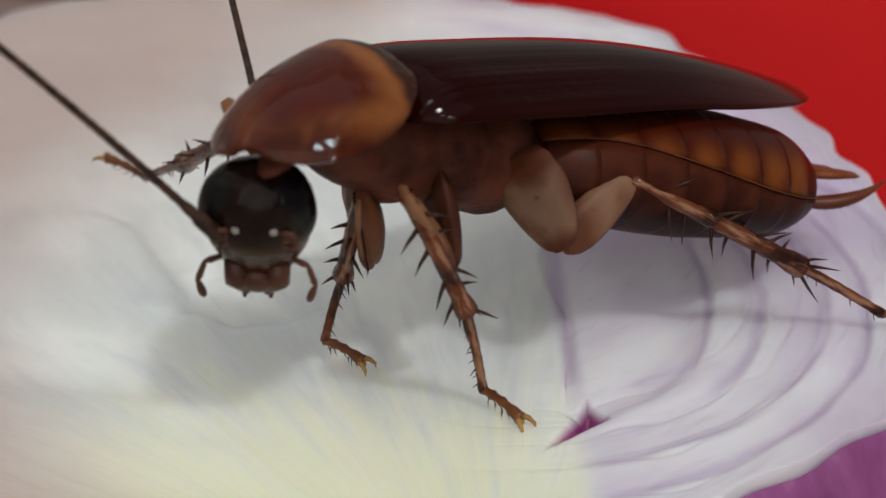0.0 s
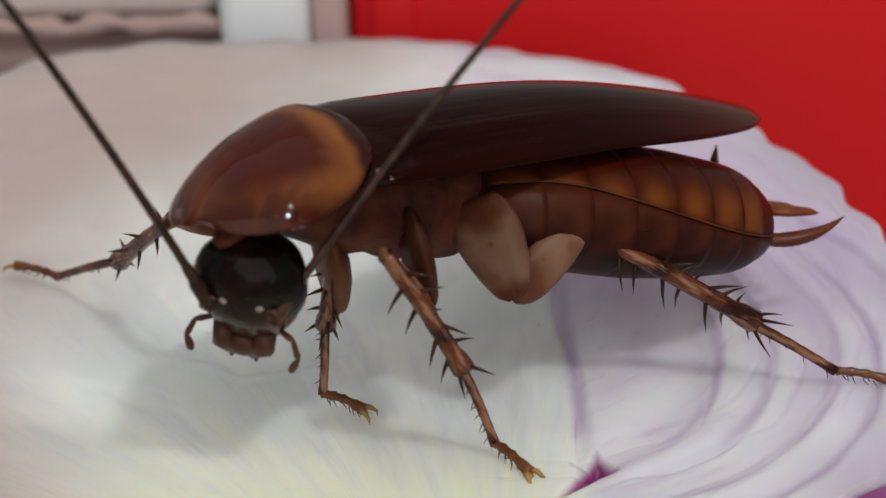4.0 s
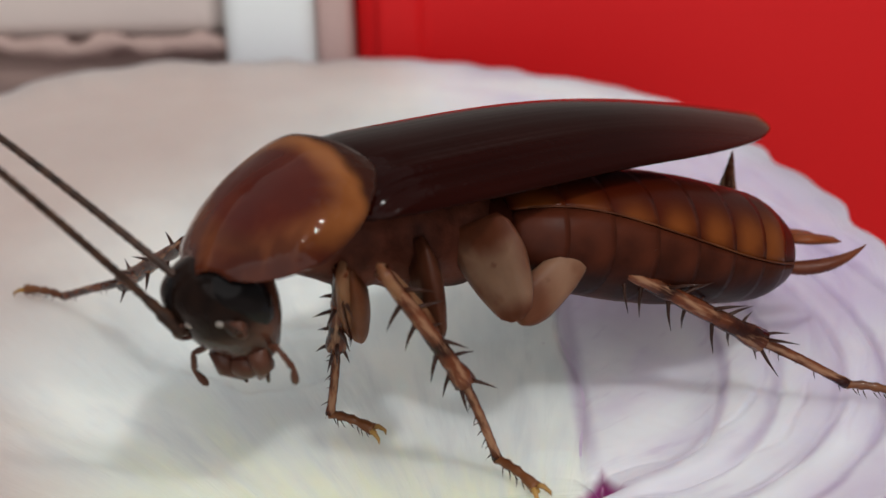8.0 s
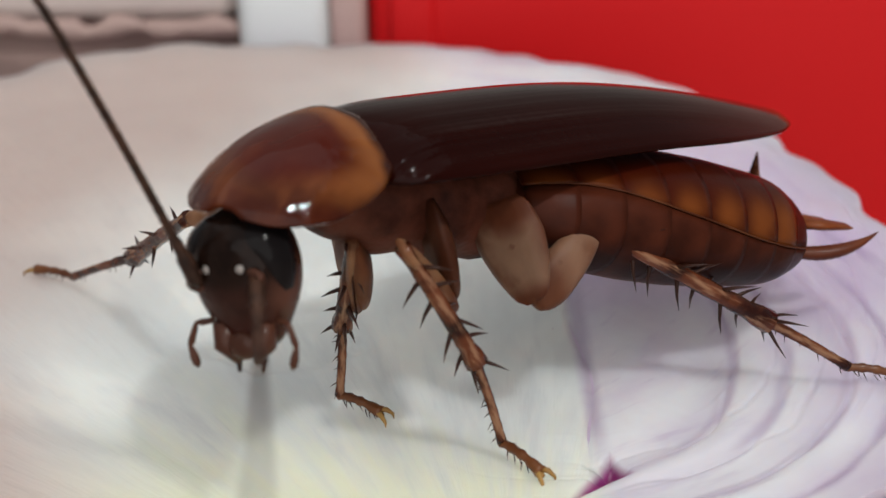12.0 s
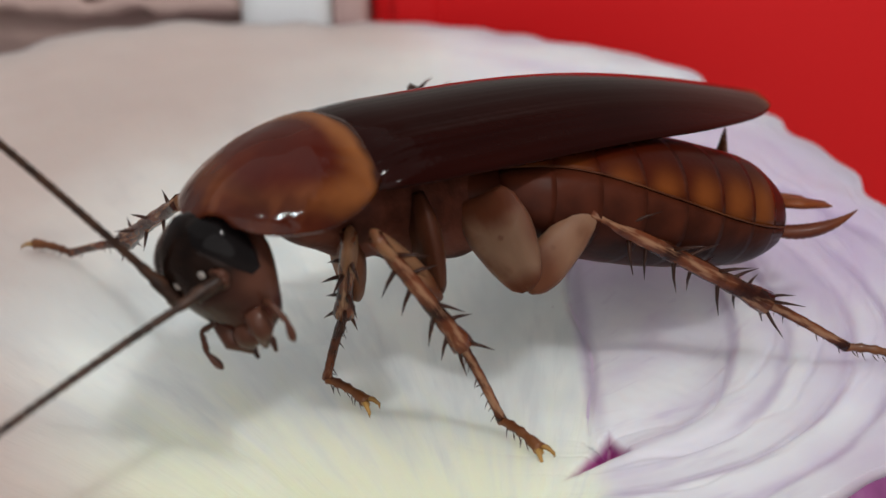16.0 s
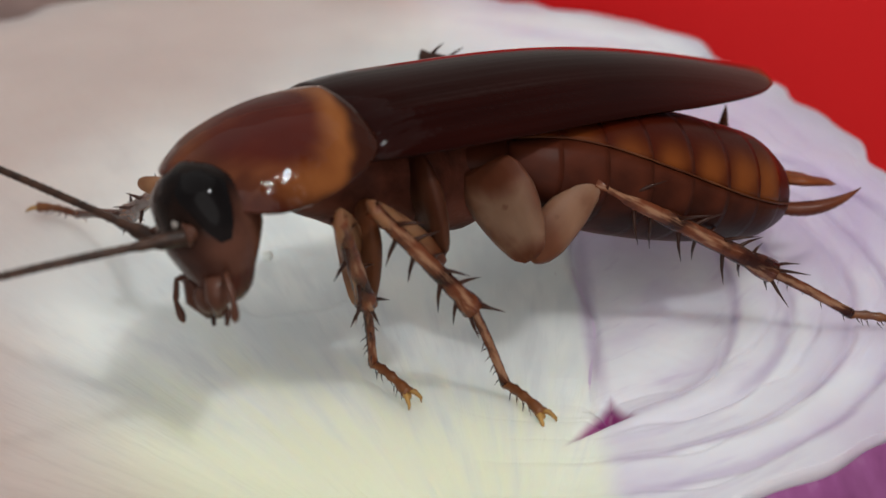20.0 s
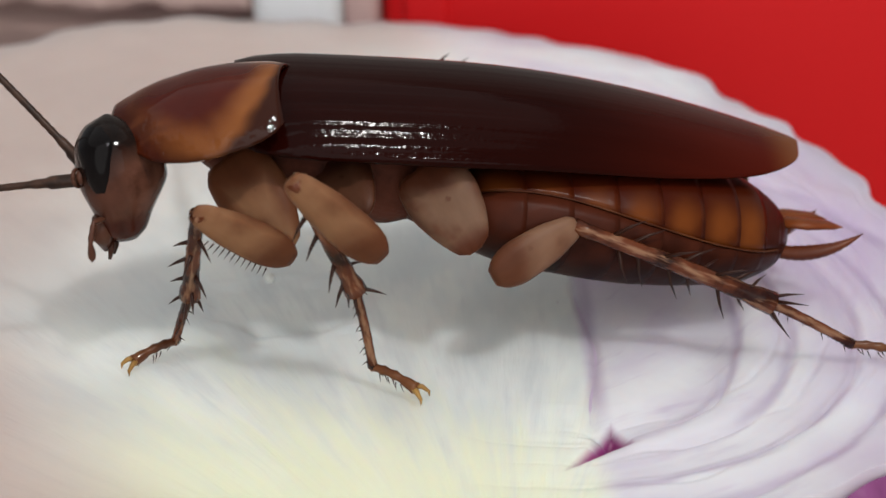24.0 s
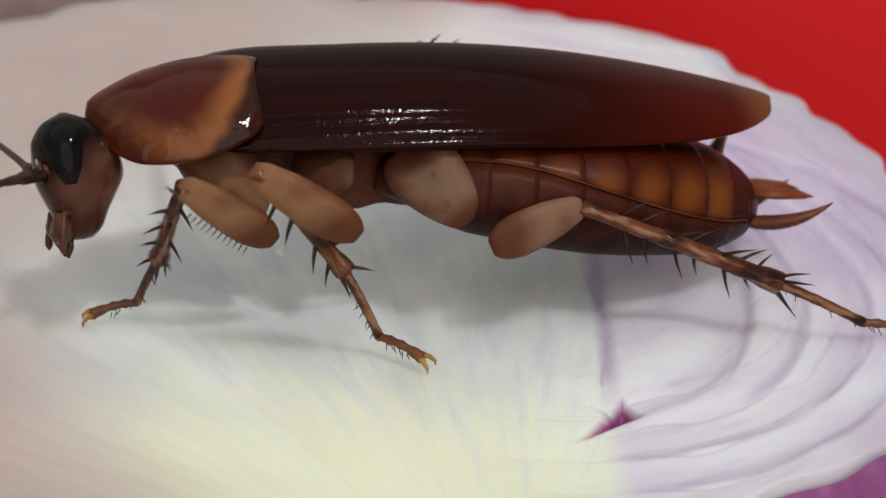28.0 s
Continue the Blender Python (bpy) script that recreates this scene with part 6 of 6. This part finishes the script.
    walk(fore_tarsus, [
        (0, pose(-0.00253, -0.00202, -0.00889, -54.0, 68.7, -104.1)), (1, pose(-0.00245, -0.00154, -0.00843, 80.6, 74.8, -135.0)), (2, pose(-0.00348, -0.00185, -0.00957, 75.1, 76.1, -142.1)),
        (3, pose(-0.00316, -0.00132, -0.00902, 83.2, 74.6, -133.1)), (6, pose(-0.00260, -0.00133, -0.00849, 88.9, 74.3, -127.0)), (7, pose(-0.00255, -0.00103, -0.00848, 94.9, 74.0, -120.6)),
        (8, pose(-0.00225, -0.00061, -0.00794, 104.9, 74.1, -110.1)), (9, pose(-0.00254, -0.00039, -0.00822, 102.6, 72.8, -111.8)), (10, pose(-0.00228, -0.00084, -0.00834, 96.9, 73.0, -118.4)),
        (11, pose(-0.00231, -0.00118, -0.00861, 90.0, 72.9, -126.0)), (12, pose(-0.00224, -0.00137, -0.00867, 86.5, 73.7, -129.7)), (15, pose(-0.00201, 0.00031, -0.00750, -34.0, 69.3, -96.6)),
        (17, pose(-0.00210, 0.00024, -0.00767, -33.0, 68.1, -93.3)), (17.2, pose(-0.00203, 0.00021, -0.00764, -32.6, 68.1, -93.0)), (17.6, pose(-0.00194, 0.00257, -0.00775, -15.6, 65.3, -121.0)),
        (18, pose(-0.00179, 0.00251, -0.00769, -14.9, 65.4, -120.7)), (20, pose(-0.00160, 0.00265, -0.00755, -4.0, 62.9, -138.4)), (20.6, pose(-0.00226, 0.00482, -0.00725, -8.8, 65.1, -134.9)),
        (21, pose(0.00188, 0.00087, -0.00785, -13.4, 61.4, -59.2)), (21.5, pose(0.00200, 0.00205, -0.00734, -11.6, 63.5, -57.8)), (24, pose(0.00094, 0.00461, -0.00789, -19.7, 67.3, -81.5)),
        (25, pose(0.00048, 0.00495, -0.00723, -18.3, 67.6, -89.4)), (25.7, pose(0.00043, 0.00496, -0.00728, -18.6, 67.6, -89.7)), (26.15, pose(0.00397, -0.00046, -0.00924, -2.0, 49.4, -36.5)),
        (26.5, pose(0.00394, -0.00045, -0.00927, -2.0, 49.5, -36.6)), (27.45, pose(0.00365, -0.00036, -0.00848, -0.3, 47.9, -35.4)), (27.7, pose(0.00129, 0.00376, -0.00691, -4.9, 63.9, -55.6)),
        (28, pose(0.00117, 0.00379, -0.00669, -3.8, 63.5, -54.7))])
    walk(fore_foot, [
        (0, pose(-0.00282, -0.00317, -0.01194, 17.8, 12.0, 114.2)), (1, pose(-0.00306, -0.00215, -0.01159, 14.2, 10.7, 119.5)), (2, pose(-0.00410, -0.00233, -0.01274, 14.5, 12.9, 106.6)),
        (3, pose(-0.00375, -0.00195, -0.01218, 14.9, 10.1, 119.3)), (6, pose(-0.00314, -0.00204, -0.01165, 13.4, 11.0, 121.7)), (7, pose(-0.00301, -0.00180, -0.01163, 13.3, 11.1, 123.5)),
        (8, pose(-0.00256, -0.00146, -0.01109, 11.9, 11.9, 125.4)), (9, pose(-0.00290, -0.00129, -0.01134, 13.6, 10.5, 127.8)), (10, pose(-0.00273, -0.00168, -0.01147, 14.1, 10.5, 124.9)),
        (11, pose(-0.00287, -0.00196, -0.01174, 14.9, 10.3, 122.5)), (12, pose(-0.00283, -0.00208, -0.01181, 14.5, 10.8, 120.6)), (15, pose(-0.00214, -0.00084, -0.01056, 11.7, 15.9, 115.9)),
        (17, pose(-0.00217, -0.00098, -0.01071, 11.8, 16.1, 114.2)), (17.2, pose(-0.00210, -0.00101, -0.01068, 11.7, 16.2, 114.1)), (17.6, pose(-0.00264, 0.00140, -0.01072, 9.8, 22.7, 94.5)),
        (18, pose(-0.00248, 0.00134, -0.01067, 9.5, 22.7, 94.2)), (20, pose(-0.00272, 0.00165, -0.01046, 12.4, 23.4, 108.5)), (20.6, pose(-0.00323, 0.00385, -0.01022, 11.0, 20.6, 115.7)),
        (21, pose(0.00268, -0.00048, -0.01073, -1.4, 19.1, -4.1)), (21.5, pose(0.00278, 0.00081, -0.01027, 1.6, 18.8, 4.1)), (24, pose(0.00113, 0.00336, -0.01091, 9.1, 17.2, 27.3)),
        (25, pose(0.00050, 0.00370, -0.01025, 8.5, 15.0, 30.2)), (25.7, pose(0.00044, 0.00371, -0.01031, 8.6, 15.1, 30.2)), (26.15, pose(0.00568, -0.00172, -0.01173, 3.2, 16.2, -9.5)),
        (26.5, pose(0.00565, -0.00172, -0.01176, 3.1, 16.3, -9.5)), (27.45, pose(0.00544, -0.00163, -0.01091, 3.5, 14.4, -9.5)), (27.7, pose(0.00210, 0.00257, -0.00985, 5.3, 16.4, 4.6)),
        (28, pose(0.00201, 0.00260, -0.00962, 5.2, 15.8, 4.6))])
    walk(far_femur, [
        (0, pose(0.00045, -0.00288, -0.00480, -88.4, -46.4, -42.0)), (1, pose(0.00104, -0.00311, -0.00483, -98.0, 6.8, -77.2)), (2, pose(0.00063, -0.00325, -0.00579, -84.9, -9.6, -78.5)),
        (3, pose(0.00061, -0.00288, -0.00478, -99.0, 6.6, -79.9)), (6, pose(0.00109, -0.00314, -0.00487, -97.0, 6.1, -78.5)), (7, pose(0.00089, -0.00296, -0.00484, -97.0, 6.3, -79.0)),
        (8, pose(0.00086, -0.00267, -0.00420, -95.7, 6.2, -79.0)), (9, pose(0.00047, -0.00258, -0.00458, -98.0, 6.8, -79.5)), (10, pose(0.00095, -0.00301, -0.00459, -99.5, 7.7, -80.8)),
        (11, pose(0.00118, -0.00332, -0.00478, -101.6, 8.9, -81.9)), (12, pose(0.00144, -0.00344, -0.00467, -102.3, 9.9, -82.1)), (15, pose(0.00118, -0.00277, -0.00355, -96.3, 7.3, -77.4)),
        (17, pose(0.00137, -0.00305, -0.00400, -93.7, 4.0, -77.9)), (18, pose(0.00184, -0.00344, -0.00411, -95.4, 3.9, -93.1)), (20, pose(0.00181, -0.00356, -0.00470, -89.6, -2.1, -64.0)),
        (21, pose(-0.00081, -0.00092, -0.00376, -76.5, -5.8, -61.4)), (21.5, pose(-0.00069, -0.00046, -0.00332, -77.0, 0.3, -64.7)), (24, pose(-0.00184, -0.00045, -0.00401, -84.5, 12.3, -72.2)),
        (25, pose(-0.00186, -0.00043, -0.00376, -92.2, 17.7, -71.9)), (26.5, pose(-0.00162, -0.00046, -0.00438, -90.8, 17.3, -68.8)), (28, pose(-0.00198, -0.00035, -0.00395, -86.5, 15.7, -65.2))])
    walk(far_tibia, [
        (0, pose(0.00135, -0.00368, -0.00353, -16.7, 20.7, -98.9)), (1, pose(0.00167, -0.00588, -0.00517, -12.9, 29.8, -101.8)), (2, pose(0.00122, -0.00611, -0.00529, -13.4, 24.6, -100.9)),
        (3, pose(0.00121, -0.00624, -0.00517, -14.1, 26.8, -98.2)), (6, pose(0.00169, -0.00607, -0.00520, -12.1, 25.3, -96.2)), (7, pose(0.00148, -0.00601, -0.00518, -12.0, 25.3, -94.7)),
        (8, pose(0.00148, -0.00584, -0.00455, -10.5, 25.4, -92.3)), (9, pose(0.00108, -0.00587, -0.00498, -12.9, 25.3, -91.9)), (10, pose(0.00148, -0.00625, -0.00504, -13.3, 25.3, -94.1)),
        (11, pose(0.00164, -0.00652, -0.00528, -14.1, 25.3, -96.3)), (12, pose(0.00187, -0.00659, -0.00523, -13.4, 25.5, -97.2)), (15, pose(0.00183, -0.00566, -0.00393, -10.0, 25.6, -95.2)),
        (17, pose(0.00194, -0.00567, -0.00419, -10.2, 25.8, -95.7)), (18, pose(0.00172, -0.00572, -0.00426, -9.3, 22.8, -94.8)), (20, pose(0.00264, -0.00526, -0.00463, -9.7, 22.2, -101.0)),
        (21, pose(-0.00011, -0.00220, -0.00361, -8.3, 17.1, -93.4)), (21.5, pose(0.00010, -0.00213, -0.00333, -8.3, 19.2, -89.7)), (24, pose(-0.00065, -0.00418, -0.00486, -10.7, 22.9, -85.0)),
        (25, pose(-0.00060, -0.00427, -0.00505, -8.4, 23.2, -83.3)), (26.5, pose(-0.00010, -0.00437, -0.00569, -8.8, 23.9, -83.9)), (28, pose(-0.00014, -0.00434, -0.00518, -5.6, 24.4, -83.1))])
    walk(far_tarsus, [
        (0, pose(0.00026, -0.01063, -0.00619, -15.9, 17.7, -101.5)), (1, pose(0.00034, -0.01226, -0.00891, -12.7, 22.8, -96.9)), (2, pose(-0.00007, -0.01282, -0.00842, -15.1, 31.8, -98.3)),
        (3, pose(0.00025, -0.01288, -0.00855, -14.8, 21.9, -87.2)), (6, pose(0.00095, -0.01283, -0.00841, -12.5, 19.1, -87.5)), (7, pose(0.00093, -0.01278, -0.00840, -12.4, 19.3, -86.6)),
        (8, pose(0.00121, -0.01262, -0.00777, -10.8, 19.3, -84.9)), (9, pose(0.00086, -0.01266, -0.00819, -13.0, 19.6, -84.7)), (10, pose(0.00100, -0.01303, -0.00825, -13.6, 20.1, -85.7)),
        (11, pose(0.00090, -0.01327, -0.00850, -14.6, 20.7, -86.6)), (12, pose(0.00102, -0.01332, -0.00847, -14.2, 21.3, -86.4)), (15, pose(0.00121, -0.01241, -0.00717, -10.5, 19.7, -87.2)),
        (17, pose(0.00127, -0.01240, -0.00746, -10.5, 18.0, -88.4)), (18, pose(0.00113, -0.01262, -0.00717, -10.2, 18.1, -85.0)), (20, pose(0.00132, -0.01210, -0.00747, -10.5, 13.6, -90.6)),
        (21, pose(-0.00053, -0.00937, -0.00582, -8.3, 17.4, -94.7)), (21.5, pose(0.00014, -0.00923, -0.00581, -8.4, 19.4, -91.0)), (24, pose(-0.00004, -0.01108, -0.00778, -10.8, 22.9, -86.1)),
        (25, pose(0.00020, -0.01113, -0.00801, -8.5, 23.2, -84.4)), (26.5, pose(0.00063, -0.01120, -0.00874, -8.9, 23.5, -85.4)), (28, pose(0.00069, -0.01114, -0.00828, -5.8, 23.5, -85.1))])
    walk(far_foot, [
        (0, pose(-0.00094, -0.01656, -0.00812, -17.7, -9.9, -68.0)), (1, pose(-0.00037, -0.01807, -0.01137, -14.0, 7.3, -64.2)), (2, pose(-0.00085, -0.01816, -0.01177, -16.8, 31.7, -83.8)),
        (3, pose(0.00054, -0.01877, -0.01092, -14.6, 0.0, -65.8)), (6, pose(0.00122, -0.01882, -0.01050, -13.1, -0.5, -65.3)), (7, pose(0.00129, -0.01877, -0.01049, -12.8, 0.9, -66.2)),
        (8, pose(0.00175, -0.01859, -0.00987, -11.3, 1.9, -66.8)), (9, pose(0.00142, -0.01862, -0.01032, -13.2, 4.3, -67.8)), (10, pose(0.00144, -0.01897, -0.01044, -13.7, 3.9, -68.5)),
        (11, pose(0.00125, -0.01920, -0.01075, -14.5, 3.7, -69.0)), (12, pose(0.00139, -0.01922, -0.01078, -14.1, 3.0, -68.7)), (15, pose(0.00150, -0.01838, -0.00932, -11.2, -0.9, -67.7)),
        (17, pose(0.00143, -0.01844, -0.00942, -11.4, -0.8, -68.0)), (18, pose(0.00166, -0.01864, -0.00915, -10.8, 0.6, -68.7)), (20, pose(0.00125, -0.01827, -0.00897, -12.1, 2.4, -66.8)),
        (21, pose(-0.00103, -0.01541, -0.00772, -8.2, 16.1, -95.3)), (21.5, pose(0.00004, -0.01522, -0.00792, -8.3, 18.2, -91.6)), (24, pose(0.00035, -0.01691, -0.01025, -10.8, 21.9, -86.7)),
        (25, pose(0.00077, -0.01694, -0.01051, -8.6, 22.2, -85.0)), (26.5, pose(0.00109, -0.01701, -0.01127, -8.8, 22.6, -84.8)), (28, pose(0.00118, -0.01694, -0.01082, -5.6, 22.6, -83.2))])
    walk(far_mid_tibia, [
        (0, pose(-0.01272, -0.01256, -0.00435, 17.4, 6.6, 126.2)), (1, pose(-0.01343, -0.01146, -0.00397, 14.2, 9.3, 125.4)), (2, pose(-0.01373, -0.01137, -0.00442, 14.9, 9.2, 124.1)),
        (3, pose(-0.01339, -0.01128, -0.00315, 14.9, 9.2, 124.6)), (6, pose(-0.01285, -0.01139, -0.00266, 13.4, 10.0, 124.8)), (7, pose(-0.01279, -0.01139, -0.00255, 13.2, 10.0, 124.9)),
        (8, pose(-0.01258, -0.01133, -0.00216, 11.9, 10.8, 125.0)), (9, pose(-0.01263, -0.01141, -0.00195, 13.5, 9.5, 125.5)), (10, pose(-0.01240, -0.01156, -0.00189, 14.0, 9.3, 124.8)),
        (11, pose(-0.01236, -0.01165, -0.00191, 14.8, 8.8, 124.4)), (12, pose(-0.01228, -0.01169, -0.00198, 14.4, 9.0, 124.4)), (15, pose(-0.01270, -0.01092, -0.00104, 11.9, 10.4, 124.4)),
        (17, pose(-0.01277, -0.01085, -0.00098, 12.0, 10.3, 124.1)), (18, pose(-0.01270, -0.01086, -0.00113, 11.5, 10.7, 123.5)), (20, pose(-0.01312, -0.01056, -0.00061, 12.5, 9.9, 124.4)),
        (21, pose(-0.01130, -0.00970, -0.00188, 6.1, 3.9, 136.6)), (21.5, pose(-0.01067, -0.00957, -0.00197, 4.3, 2.2, 140.3)), (24, pose(-0.01004, -0.00895, -0.00221, 2.0, -3.1, 146.8)),
        (25, pose(-0.01059, -0.00882, -0.00215, 0.8, -1.6, 146.8)), (26.5, pose(-0.01061, -0.00881, -0.00211, 1.0, -1.9, 146.7)), (28, pose(-0.01098, -0.00871, -0.00211, -0.7, 0.6, 146.7))])
    walk(far_hind_femur, [
        (0, pose(-0.02404, -0.00039, -0.00412, -156.1, -73.4, 30.5)), (1, pose(-0.02328, -0.00001, -0.00389, -170.0, -76.8, 43.7)), (2, pose(-0.02288, 0.00006, -0.00405, -170.2, -76.2, 42.5)),
        (3, pose(-0.02326, 0.00011, -0.00410, -169.7, -76.2, 42.6)), (6, pose(-0.02333, 0.00032, -0.00398, -174.4, -77.5, 47.5)), (7, pose(-0.02339, 0.00036, -0.00392, -175.3, -77.6, 48.6)),
        (8, pose(-0.02331, 0.00040, -0.00384, 178.5, -78.6, 55.1)), (9, pose(-0.02386, 0.00039, -0.00396, -173.0, -77.4, 46.9)), (10, pose(-0.02366, 0.00046, -0.00402, -170.2, -76.9, 43.4)),
        (11, pose(-0.02373, 0.00055, -0.00408, -166.4, -76.1, 39.2)), (12, pose(-0.02375, 0.00060, -0.00411, -166.9, -76.4, 39.7)), (15, pose(-0.02284, 0.00030, -0.00379, -178.0, -78.6, 51.1)),
        (17, pose(-0.02293, 0.00043, -0.00381, -176.2, -78.4, 49.1)), (18, pose(-0.02264, 0.00040, -0.00426, -178.6, -78.8, 50.9)), (20, pose(-0.02300, 0.00027, -0.00384, -173.0, -78.0, 46.2)),
        (21, pose(-0.02343, -0.00098, -0.00417, 135.1, -84.8, 110.2)), (21.5, pose(-0.02351, -0.00156, -0.00440, 104.4, -84.6, 144.2)), (24, pose(-0.02440, -0.00208, -0.00434, 68.7, -82.5, -175.1)),
        (25, pose(-0.02431, -0.00206, -0.00449, 70.0, -80.3, -176.5)), (26.5, pose(-0.02439, -0.00202, -0.00452, 69.8, -80.8, -176.2)), (28, pose(-0.02425, -0.00202, -0.00444, 70.9, -77.5, -177.6))])


motions()
